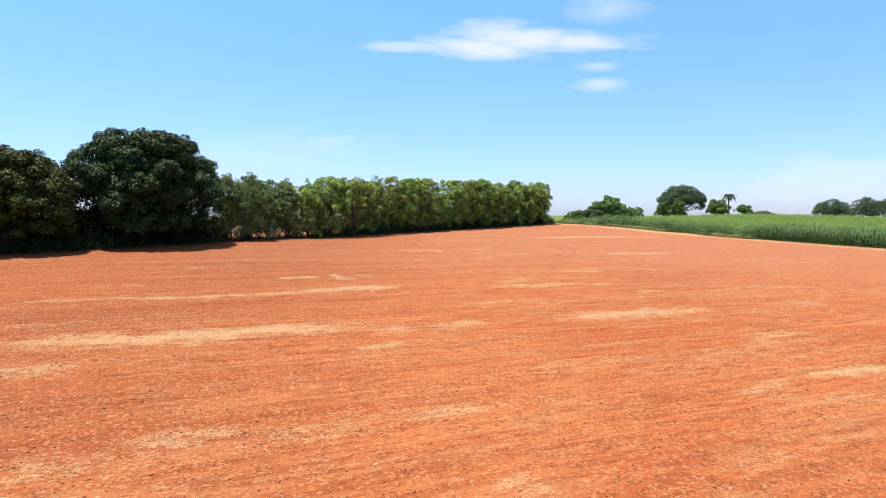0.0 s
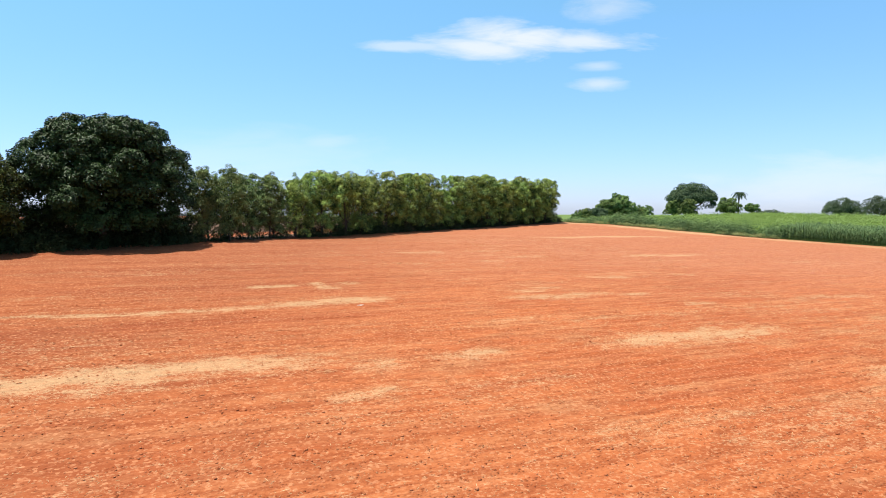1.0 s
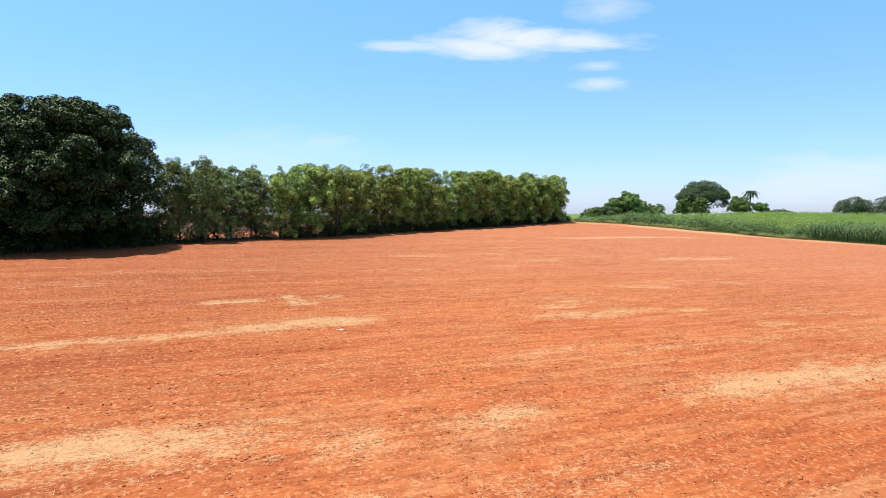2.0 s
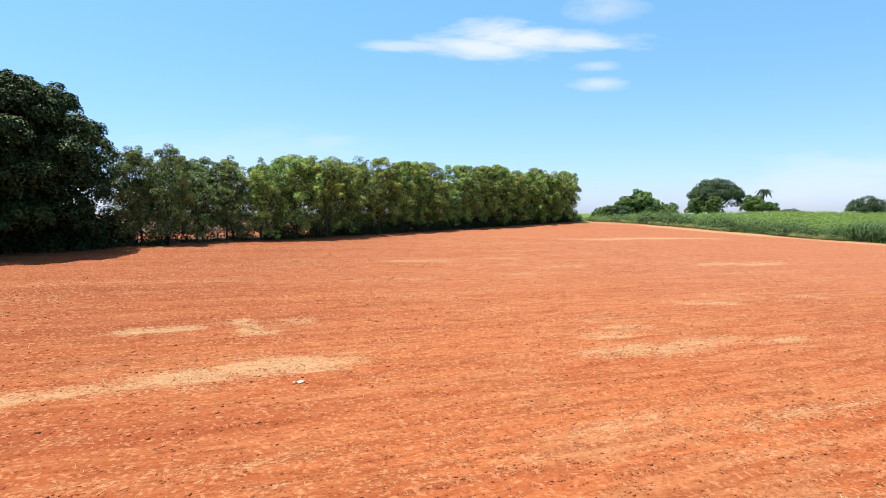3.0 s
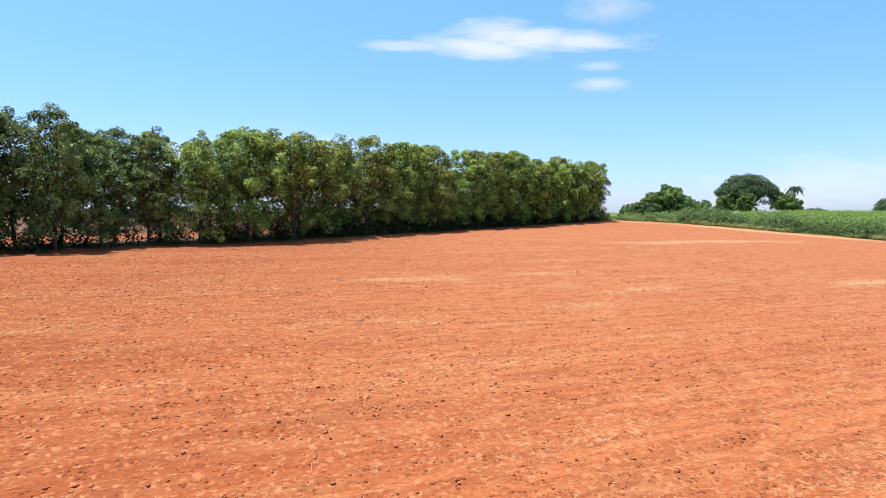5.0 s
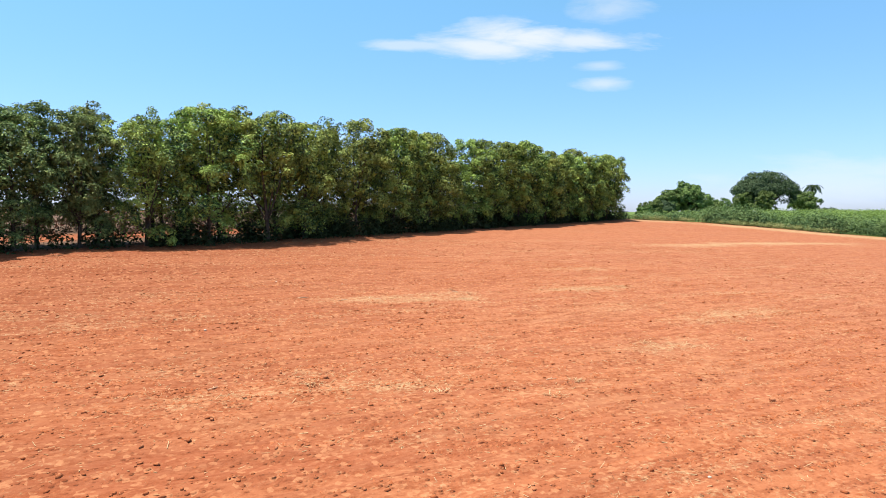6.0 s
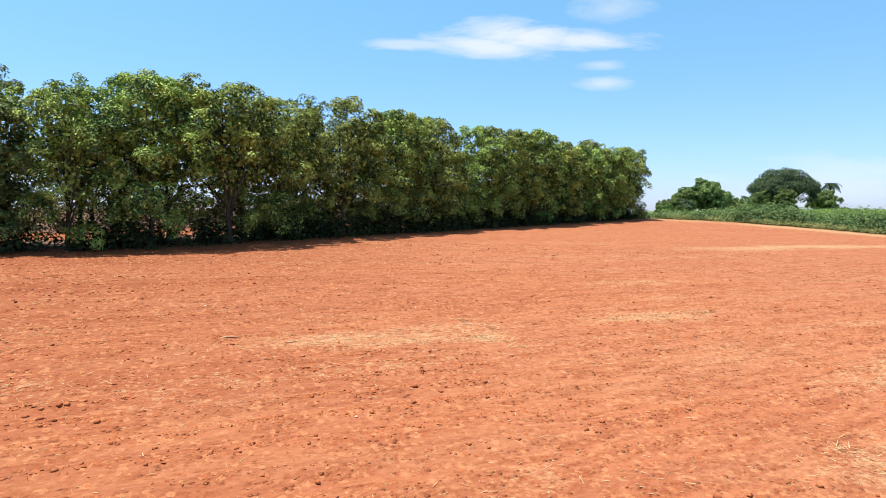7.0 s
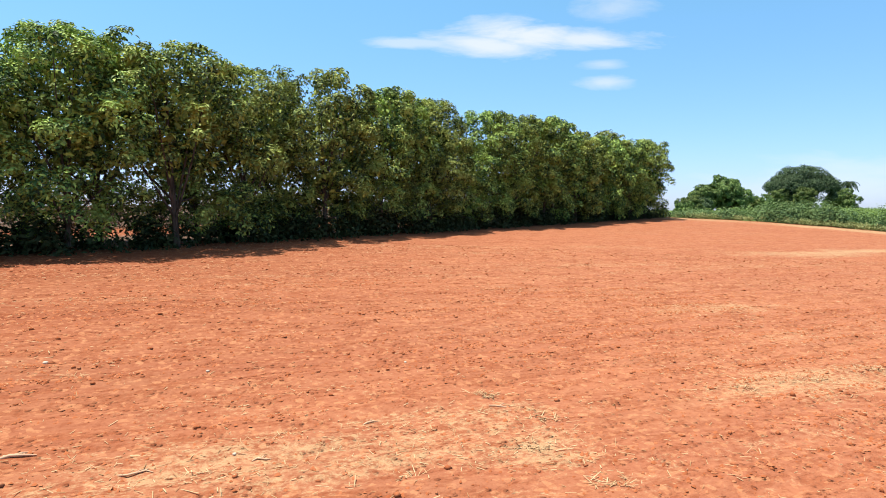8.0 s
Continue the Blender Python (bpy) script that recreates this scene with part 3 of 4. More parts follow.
def plant_row():
    """One tree after another along the row, in its own height."""
    rng = np.random.default_rng(3)
    used = set()
    heights = [
        (-23.5, 6.10), (-22.8, 6.30), (-22.1, 6.50), (-21.4, 6.00), (-20.7, 5.70), (-20.0, 6.20), (-19.2, 5.70), (-18.4, 6.10), (-17.6, 5.70), (-16.8, 5.60), (-15.9, 6.35), (-14.9, 6.76), (-13.9, 6.97),
        (-12.9, 6.97), (-12.1, 6.97), (-10.7, 5.94), (-9.3, 6.97), (-8.3, 7.07), (-7.1, 6.87), (-5.9, 6.97), (-4.7, 6.87), (-3.9, 7.07),
        (-2.3, 6.05), (-0.6, 6.97), (0.7, 6.97), (2.1, 7.07), (3.4, 7.28), (4.8, 6.97), (6.3, 6.76), (7.8, 6.76), (9.2, 6.87), (10.6, 7.07),
        (11.9, 7.07), (13.2, 6.97), (14.4, 7.17), (15.5, 6.97),
    ]
    for k, (x, want) in enumerate(heights):
        if x < -17.9:
            pool, label = thin_kinds, ROW_THIN
        elif x < -10.8:
            pool, label = open_kinds, ROW_OPEN
        else:
            pool, label = (dense_kinds if x < 2.5 else distant_kinds), ROW_LABEL
        src = pool[(k * 2 + k // 3) % len(pool)]
        base = 6.2 if pool is thin_kinds else 7.0
        s = want / base
        px, py = row_at(x, (0.9 if k % 2 else -0.3) + rng.normal() * 0.25 - 1.6 + float(np.interp(x, [-24, -20, -16, -11, -4], [-0.4, -0.5, -1.5, -1.0, -0.1])))
        wide = s * rng.uniform(0.96, 1.06)
        m = Matrix.Translation((px, py, gz(px, py) - 0.03)) @ Matrix.Rotation(rng.uniform(0, 6.28), 4, "Z") @ Matrix.Diagonal((wide, wide, s, 1))
        if src.name in used:
            copy_thing(src, m)
        else:
            used.add(src.name)
            tagged(src, label, "tree", "trees of the windbreak row")
            src.matrix_basis = m
    tagged(wispy_kind, "thin wispy tree with an airy top in the windbreak", "tree", "thin trees of the windbreak")
    for k, (x, off, s) in enumerate(((-10.2, -1.2, 1.0), (-17.0, -1.6, 0.90))):
        px, py = row_at(x, off)
        m = pose(px, py, gz(px, py) - 0.03, 0, 0, 70 * k) @ Matrix.Diagonal((s, s, s, 1))
        if k:
            copy_thing(wispy_kind, m)
        else:
            wispy_kind.matrix_basis = m
    for src in dense_kinds + open_kinds + distant_kinds + thin_kinds:
        if src.name not in used:
            for o in (*src.children_recursive, src):
                bpy.data.objects.remove(o)


plant_row()


def broad_tree(px, py, seed, radius, height, rim, label, mat, clumps, clump_r, leaf, hang):
    """A broad domed tree: several stems, long limbs, a thick roof of leaves and a dark hollow under it."""
    rng = np.random.default_rng(seed)
    tree = tagged(new("shade_tree"), label, "tree")
    tree.matrix_basis = pose(px, py, gz(px, py) - 0.1)
    r0 = 0.055 * height
    part("trunk", limb_mesh("trunk", [(0, 0, -0.3), (0.1, 0, height * 0.11), (0.0, 0.2, height * 0.27), (0.3, 0.1, height * 0.6)], (r0 * 1.25, r0, r0 * 0.85, r0 * 0.25), 12), tree)
    for k in range(3):
        a = 2.1 * k + 0.8
        part("trunk", limb_mesh("trunk", [(0.9 * math.cos(a), 0.9 * math.sin(a), -0.3), (1.3 * math.cos(a), 1.3 * math.sin(a), 1.6), (0.4 * radius * math.cos(a), 0.4 * radius * math.sin(a), height * 0.55)], (r0 * 0.55, r0 * 0.45, r0 * 0.15), 9), tree)
    for k in range(9):
        a = k * 0.7 + 0.3
        rr = radius * rng.uniform(0.6, 0.85)
        part("limb", limb_mesh("limb", [(0.1, 0.05, height * (0.15 + 0.012 * k)), (rr * 0.45 * math.cos(a), rr * 0.45 * math.sin(a), height * (0.27 + 0.02 * k)), (rr * math.cos(a), rr * math.sin(a), height * (0.38 + 0.035 * k))], (r0 * 0.45, r0 * 0.28, r0 * 0.08), 8), tree)
    lobes = [(0, 0, rim, radius * 0.9, radius * 0.9, (height - rim) * 0.9)]
    for k in range(34):
        rise = 0.02 + 0.96 * (k + 0.5) / 34
        a = k * 2.39996
        flat = (1 - rise ** 3) ** 0.5
        s = radius * rng.uniform(0.17, 0.25)
        lobes.append(((radius - s * 0.8) * flat * math.cos(a), (radius - s * 0.8) * flat * math.sin(a), rim + (height - rim - s * 0.7) * rise, s, s, s * 0.72))
    for a, d in ((0.4, 0.42), (2.3, 0.38), (4.4, 0.40), (0.0, 0.05), (5.6, 0.55), (1.3, 0.5)):
        s = radius * 0.27
        lobes.append((d * radius * math.cos(a), d * radius * math.sin(a), height - s * (0.72 + 0.5 * d), s, s, s * 0.72))
    for k in range(hang):  # boughs that hang below the rim
        a = k * 2.39996 + 0.5
        s = radius * rng.uniform(0.10, 0.18)
        d = radius * rng.uniform(0.35, 0.80)
        lobes.append((d * math.cos(a), d * math.sin(a), rng.uniform(1.4, rim), s, s, s * 0.8))
    crown = part("crown", crown_mesh("crown", rng, lobes, clumps, clump_r, 56, leaf, mat, -0.25, (0.8, 1.02), 0.75), tree)
    part("inner_leaves", inner_mesh("inner_leaves", rng, 9000, (0, 0, rim + (height - rim) * 0.35), (radius * 0.82, radius * 0.82, (height - rim) * 0.55), leaf * 1.7, mat), crown)


broad_tree(-27.3, 54.8, 31, 6.4, 10.1, 3.0, "huge dark green domed shade tree standing in the row", LEAF_BIG, 2000, 0.50, 0.23, 32)
broad_tree(-33.6, 45.8, 32, 5.0, 7.8, 2.6, "broad leafy tree with a sunlit top and dark hollow below", LEAF_SHADED, 800, 0.48, 0.23, 20)
broad_tree(-41.5, 39.0, 33, 5.4, 8.2, 2.6, "broad leafy tree beside the bare field", LEAF_SHADED, 500, 0.55, 0.27, 14)


# ---- far trees ----
def far_tree(x, y, height, width, seed, label, flat=0.5, bole=0.35, lobes_n=9, clumps=150, leaf=0.42, mat=None, name="tree"):
    rng = np.random.default_rng(seed)
    tree = tagged(new(name), label, "tree")
    tree.matrix_basis = pose(x, y, gz(x, y) - 0.1)
    part("trunk", limb_mesh("trunk", [(0, 0, -0.3), (0.15, 0, height * bole * 0.6), (0, 0.1, height * 0.75)], (height * 0.045, height * 0.035, height * 0.012)), tree)
    lobes = [(0, 0, height * 0.70, width * 0.34, width * 0.34, height * 0.28)]
    for k in range(lobes_n):
        f = (k + 0.5) / lobes_n
        a = k * 2.39996 + rng.uniform(-0.3, 0.3)
        r = width * 0.38 * math.sqrt(1 - 0.85 * f * f)
        z = height * (bole + 0.1 + (0.82 - bole) * f * rng.uniform(0.9, 1.1))
        s = width * rng.uniform(0.13, 0.21)
        lobes.append((r * math.cos(a), r * math.sin(a), z, s, s, s * flat))
        if k % 2 == 0:
            part("limb", limb_mesh("limb", [(0, 0, height * bole * 0.7), (r * 0.5 * math.cos(a), r * 0.5 * math.sin(a), height * bole * 0.7 + (z - height * bole * 0.7) * 0.6), (r * math.cos(a), r * math.sin(a), z)], (height * 0.022, height * 0.016, height * 0.006), 6), tree)
    part("crown", crown_mesh("crown", rng, lobes, int(clumps * 1.35), width * 0.075, 34, leaf * 0.85, mat or LEAF_FAR), tree)
    part("inner_leaves", inner_mesh("inner_leaves", rng, 900, (0, 0, height * (bole + 0.9) * 0.5), (width * 0.40, width * 0.40, height * (0.9 - bole) * 0.5), leaf * 2.2, mat or LEAF_FAR), tree)
    return tree


far_tree(58.4, 163.5, 4.0, 4.8, 42, "small round light green tree beside the umbrella tree", 0.8, 0.05, 9, 130, 0.34)
far_tree(37.3, 138.5, 4.8, 6.2, 43, "bushy bright green tree beyond the crop", 0.8, 0.05, 13, 240, 0.34)
far_tree(34.0, 138.0, 3.8, 4.6, 44, "low bushy green tree beyond the crop", 0.8, 0.05, 9, 150, 0.34)
far_tree(42.4, 141.0, 2.5, 5.0, 45, "low grey-green bush beyond the crop", 0.8, 0.02, 8, 110, 0.3)
far_tree(31.0, 133.0, 2.1, 4.2, 46, "low dark bush beyond the end of the row", 0.8, 0.02, 8, 120, 0.3, LEAF_MID)
far_tree(23.2, 116.5, 1.5, 2.2, 55, "little dark bush beside the last tree of the row", 0.8, 0.02, 6, 60, 0.2)
far_tree(25.6, 121.0, 2.1, 3.4, 52, "small dark bush at the end of the row", 0.8, 0.02, 6, 80, 0.22)
far_tree(59.6, 158.0, 4.3, 4.0, 53, "rounded olive-green bush in front of the umbrella tree", 0.8, 0.05, 7, 90, 0.32)
far_tree(78.2, 177.0, 4.3, 6.0, 47, "round green tree standing beside the palm", 0.8, 0.08, 10, 170, 0.36)
far_tree(121.0, 250.0, 5.0, 6.0, 48, "small distant tree with an open crown", 0.6, 0.35, 7, 70, 0.45)
far_tree(152.0, 241.0, 5.6, 13.5, 49, "wide dark distant tree behind the crop", 0.8, 0.1, 13, 220, 0.45, LEAF_MID)
far_tree(168.0, 243.0, 7.2, 14.0, 50, "tall dark distant tree behind the crop", 0.8, 0.1, 13, 230, 0.45, LEAF_MID)
far_tree(181.0, 240.0, 7.8, 13.0, 51, "tall dark distant tree behind the crop", 0.8, 0.1, 13, 230, 0.45, LEAF_MID)


far_tree(128.0, 252.0, 1.7, 11.0, 54, "low distant line of bushes on the horizon", 0.5, 0.02, 12, 120, 0.4, LEAF_MID, "bush")


def umbrella_tree(x, y, seed):
    """A broad, flat-domed pasture tree on spreading limbs."""
    rng = np.random.default_rng(seed)
    tree = tagged(new("pasture_tree"), "broad umbrella-crowned pasture tree behind the green crop", "tree")
    tree.matrix_basis = pose(x, y, gz(x, y) - 0.1)
    part("trunk", limb_mesh("trunk", [(0.8, 0, -0.3), (0.7, 0.1, 1.2), (0.3, 0, 2.6)], (0.5, 0.4, 0.3), 10), tree)
    lobes = [(0, 0, 6.0, 4.1, 4.1, 2.1), (-0.6, 0, 5.0, 4.6, 4.6, 1.8)]
    for k in range(11):
        a = k * 2 * math.pi / 11
        z = rng.uniform(4.0, 5.2)
        lobes.append((4.15 * math.cos(a), 4.15 * math.sin(a), z, 1.6, 1.6, 1.1))
        if k % 2 == 0:
            part("limb", limb_mesh("limb", [(0.4, 0.05, 2.2), (2.2 * math.cos(a), 2.2 * math.sin(a), 3.0), (3.9 * math.cos(a), 3.9 * math.sin(a), z)], (0.22, 0.15, 0.05), 7), tree)
    for lobe in ((-3.6, -1.0, 2.6, 1.8, 1.8, 1.5), (-0.8, -1.5, 2.5, 1.6, 1.6, 1.3), (3.9, -0.5, 2.9, 1.5, 1.5, 1.3)):
        lobes.append(lobe)
    part("crown", crown_mesh("crown", rng, lobes, 640, 0.75, 40, 0.32, LEAF_MID, -0.5), tree)
    part("inner_leaves", inner_mesh("inner_leaves", rng, 1500, (0, 0, 5.4), (4.4, 4.4, 2.2), 0.7, LEAF_MID), tree)


umbrella_tree(63.3, 165.5, 41)


def palm_tree(x, y, height, seed):
    rng = np.random.default_rng(seed)
    tree = tagged(new("palm_tree"), "feather-leaved palm with hanging fronds among the field trees", "palm")
    tree.matrix_basis = pose(x, y, gz(x, y) - 0.1)
    part("trunk", limb_mesh("trunk", [(0, 0, -0.2), (0.1, 0, height * 0.5), (0.25, 0, height)], (0.24, 0.18, 0.14)), tree)
    for k in range(26):
        a, rise = k * 2.4, rng.uniform(-0.3, 1.3)
        length = rng.uniform(2.2, 3.0)
        ax = np.array([math.cos(a), math.sin(a), 0.0])
        side = np.array([-math.sin(a), math.cos(a), 0.0])
        v, f = [], []
        for j in range(15):
            t = j / 14
            v.append(np.array([0.25, 0, height]) + ax * length * t * (1 - 0.25 * t) + np.array([0, 0, 1.0]) * (rise * t - 2.1 * t * t))
        for j in range(14):
            w = 0.62 * math.sin(math.pi * (0.12 + 0.85 * j / 13))
            for s in (-1, 1):
                v.append(v[j] + side * s * w + np.array([0, 0, -0.35 * w]) + ax * 0.25)
                f.append((j, j + 1, len(v) - 1))
        part("frond", mesh_of("frond", v, f, LEAF_MID), tree)


palm_tree(86.2, 188.0, 6.7, 60)


# ---- undergrowth along the row ----
def shrub_band(name, rng, spots, radius, tall, per, leaf, mat, label, category):
    v_all, f_all, base = [], [], 0
    for x, y, s in spots:
        n = rng.poisson(per * s * s) + 10
        e = unit(rng.normal(size=(n, 3)))
        e[:, 2] = np.abs(e[:, 2])
        p = np.array([x, y, gz(x, y)]) + e * np.array([radius * s, radius * s, tall * s]) * rng.uniform(0.3, 1.0, (n, 1)) ** 0.6
        v, f = leaf_cards(rng, p, e + np.array([0, 0, 0.4]) + rng.normal(size=e.shape) * 0.5, leaf * rng.uniform(0.6, 1.4, n))
        v_all.append(v)
        f_all.append(f + base)
        base += len(v)
    return tagged(new(name, mesh_of(name, np.concatenate(v_all), np.concatenate(f_all), mat)), label, category, kind="stuff")


def undergrowth():
    rng = np.random.default_rng(70)
    # low bushes at the row's foot, packed thick to deepen the shade
    spots = []
    for x in np.arange(-41, 18.0, 0.11):
        if rng.random() < (0.4 if -22.5 < x < -17.5 else 1.0):
            px, py = row_at(x + rng.normal() * 0.3, rng.uniform(-2.9, -0.3) + float(np.interp(x, [-41, -33, -24, -20, -16, -11, -4, 6], [-2.2, -2.2, -1.0, -0.4, -1.6, -1.2, -0.5, 0.3])))
            spots.append((px, py, rng.uniform(0.45, 1.0)))
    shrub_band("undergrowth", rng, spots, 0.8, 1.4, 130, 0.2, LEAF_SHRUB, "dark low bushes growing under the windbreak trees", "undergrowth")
    spots = []
    for x in np.arange(-44, 16, 0.2):
        if -23.5 < x < -19.5 and rng.random() < 0.7:
            continue
        px, py = row_at(x + rng.normal() * 0.4, rng.uniform(4.0, 8.5))
        spots.append((px, py, rng.uniform(0.7, 1.2)))
    shrub_band("dry_weeds", rng, spots, 0.9, 1.9, 95, 0.21, DRY, "dry brown weeds standing behind the row", "weeds")
    # extra bushes, added only to darken the hollow under the crowns
    spots = []
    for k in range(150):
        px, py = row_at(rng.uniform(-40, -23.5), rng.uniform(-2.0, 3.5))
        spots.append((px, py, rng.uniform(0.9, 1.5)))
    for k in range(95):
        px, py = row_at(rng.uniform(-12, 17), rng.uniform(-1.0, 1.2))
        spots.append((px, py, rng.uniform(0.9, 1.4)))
    shrub_band("thicket", rng, spots, 1.0, 1.7, 165, 0.24, LEAF_SHRUB, "dark bushes added to fill in the shade under the trees", "undergrowth")


undergrowth()


# ---- crops ----
def crop_leaves(rng, x, y, tall, wide, per, leaf, up=0.5):
    n = len(x) * per
    i = np.repeat(np.arange(len(x)), per)
    e = unit(rng.normal(size=(n, 3)))
    e[:, 2] = np.abs(e[:, 2])
    r = rng.uniform(0.45, 1.0, (n, 1))
    size = rng.uniform(0.65, 1.3, len(x))[i][:, None]
    base = np.stack([x[i], y[i], ground(x[i], y[i])], 1)
    reach = np.stack([np.full(len(x), wide), np.full(len(x), wide), np.broadcast_to(tall, len(x))], 1)
    p = base + e * reach[i] * r * size
    p[:, 2] += 0.1
    return leaf_cards(rng, p, e + np.array([0, 0, up]) + rng.normal(size=e.shape) * 0.35, leaf * rng.uniform(0.7, 1.3, n), 0.6)


CORN_FROM = 31.0  # metres along the crops' edge where corn takes over


def crops():
    rng = np.random.default_rng(80)
    along_edge = rng.uniform(-3, 150, 34000)
    depth = 105 * rng.random(34000) ** 1.5
    broad = (along_edge < CORN_FROM) | (depth > 16)
    x = EDGE_A[0] + EDGE_D[0] * along_edge + EDGE_N[0] * depth
    y = EDGE_A[1] + EDGE_D[1] * along_edge + EDGE_N[1] * depth
    keep = broad & (y > 30) & (row_side(x, y) < -3) & (x < 175)
    near = keep & (depth < 5.5) & (along_edge < 70)
    away = keep & ~near
    near = near & (rng.random(len(x)) < 0.18)
    x, y = x + rng.normal(size=x.size) * 0.3, y + rng.normal(size=y.size) * 0.3
    young = np.interp(along_edge, [-3, 1.5, 7], [0.35, 0.45, 1.0])
    v, f = crop_leaves(rng, x[near], y[near], 1.9 * young[near], 1.2, 300, 0.19)
    tagged(new("broadleaf_crop", mesh_of("broadleaf_crop", v, f, LEAF_CASSAVA)), "waist-high green broadleaf crop along the field edge", "crop", kind="stuff")
    v, f = crop_leaves(rng, x[away][:10000], y[away][:10000], 0.85, 1.05, 10, 0.42, 5.0)
    tagged(new("green_crop", mesh_of("green_crop", v, f, LEAF_RISE)), "even bright green crop covering the rise", "crop", kind="stuff")


crops()


def field_margin():
    """Low weeds and grass at the foot of the crops."""
    rng = np.random.default_rng(85)
    n = 1000
    t, e = rng.uniform(-4, 31, n), rng.normal(size=n) * 0.6 - 0.2
    keep = rng.random(n) < np.clip(value_noise(15, t * 0.3, t * 0) * 2.2 - 0.6, 0, 1)
    t, e = t[keep], e[keep]
    x = EDGE_A[0] + EDGE_D[0] * t + EDGE_N[0] * e
    y = EDGE_A[1] + EDGE_D[1] * t + EDGE_N[1] * e
    v, f = crop_leaves(rng, x, y, 0.45, 0.38, 30, 0.13)
    tagged(new("field_margin_weeds", mesh_of("field_margin_weeds", v, f, LEAF_WEED)), "low yellow-green weeds at the foot of the crop", "weeds", kind="stuff")


field_margin()


def corn_field():
    """Rows of corn with arching blades, along the edge south-east of the broadleaf crop."""
    rng = np.random.default_rng(90)
    s = np.arange(CORN_FROM, CORN_FROM + 36, 0.28)
    d = np.arange(0.3, 15.5, 0.8)
    S, D = np.meshgrid(s, d)
    S, D = S.ravel() + rng.normal(size=S.size) * 0.06, D.ravel() + rng.normal(size=D.size) * 0.08
    x = EDGE_A[0] + EDGE_D[0] * S + EDGE_N[0] * D
    y = EDGE_A[1] + EDGE_D[1] * S + EDGE_N[1] * D
    z = ground(x, y)
    n = len(x)
    h = 1.95 * rng.uniform(0.85, 1.12, n)
    V, F, base = [], [], 0
    # stalk: a three-sided rod
    for k in range(9):
        a = rng.uniform(0, 2 * math.pi, n) if k else np.zeros(n)
        z0 = h * (0.15 + 0.09 * k)
        length = rng.uniform(0.55, 0.85, n)
        ax = np.stack([np.cos(a + k * 3.1), np.sin(a + k * 3.1)], 1)
        side = np.stack([-ax[:, 1], ax[:, 0]], 1)
        pts = []
        for t, w, up in ((0.0, 0.02, 0.0), (0.45, 0.055, 0.38), (1.0, 0.004, 0.10)):
            c = np.stack([x, y], 1) + ax * (length * t)[:, None]
            zz = z + z0 + up * length
            pts += [np.column_stack([c + side * w, zz]), np.column_stack([c - side * w, zz])]
        v = np.stack(pts, 1).reshape(-1, 3)
        i = np.arange(n)[:, None] * 6
        f = np.concatenate([i + np.array([[0, 1, 3, 2]]), i + np.array([[2, 3, 5, 4]])], 1).reshape(-1, 4)
        V.append(v)
        F.append(f + base)
        base += len(v)
    pts = []
    for top in (0, 1):
        for k in range(3):
            a = 2 * math.pi * k / 3
            r = 0.018 - 0.012 * top
            pts.append(np.column_stack([x + r * math.cos(a), y + r * math.sin(a), z - 0.05 + top * h]))
    v = np.stack(pts, 1).reshape(-1, 3)
    i = np.arange(n)[:, None] * 6
    f = np.concatenate([i + np.array([[k, (k + 1) % 3, 3 + (k + 1) % 3, 3 + k]]) for k in range(3)], 1).reshape(-1, 4)
    V.append(v)
    F.append(f + base)
    tagged(new("corn_field", mesh_of("corn_field", np.concatenate(V), np.concatenate(F), LEAF_CORN)), "stand of tall green corn beside the bare soil", "crop", kind="stuff")


corn_field()


# ---- loose things on the soil ----
def soil_height(x, y):
    """The soil's surface, relief included, as the ground mesh has it."""
    a, b = along(x, y)
    ridges, rough = relief(x, y, a, b)
    swell = 0.16 * (value_noise(4, a * 0.06, b * 0.22) - 0.5)
    near = np.clip(1.2 - np.hypot((x - 3) / 45, (y - 45) / 60), 0, 1)
    return ground(x, y) + (ridges + rough) * near + swell * near


def lumps(rng, x, y, size, cut=False):
    """Angular broken lumps: five uneven corners round a crooked top; cut: standing proud, undercut to a smaller foot."""
    n = len(x)
    ring = 2 * math.pi * np.arange(5) / 5
    c = [(math.cos(a), math.sin(a), 0.14 if cut else -0.05) for a in ring] + [(0.0, 0.0, 0.80), (0.0, 0.0, -0.70)]
    v = np.array(c)[None] * rng.uniform(0.55, 1.4, (n, 7, 1)) + rng.normal(size=(n, 7, 3)) * np.array([0.22, 0.22, 0.16])
    a = rng.uniform(0, 2 * math.pi, n)
    ca, sa = np.cos(a)[:, None], np.sin(a)[:, None]
    wide = rng.uniform(0.6, 1.1, n)[:, None]
    vx, vy = v[..., 0] * ca - v[..., 1] * wide * sa, v[..., 0] * sa + v[..., 1] * wide * ca
    v = np.stack([vx, vy, v[..., 2]], -1) * size[:, None, None]
    v += np.stack([x, y, soil_height(x, y)], 1)[:, None]
    tri = [(k, (k + 1) % 5, 5) for k in range(5)] + ([((k + 1) % 5, k, 6) for k in range(5)] if cut else [])
    if not cut:
        v = v[:, :6]
    i = np.arange(n)[:, None] * v.shape[1]
    f = np.concatenate([i + np.array([t]) for t in tri], 1).reshape(-1, 3)
    return v.reshape(-1, 3), f


def scatter(rng, n, y0=8.5, y1=75.5):
    """Places spread over the stretch of field that the flight crosses."""
    y = rng.uniform(y0, y1, n)
    x = rng.uniform(-17, 17.5, n)
    ok = (row_side(x, y) < -3.5) & (crop_side(x, y) < -0.5)
    return x[ok], y[ok]


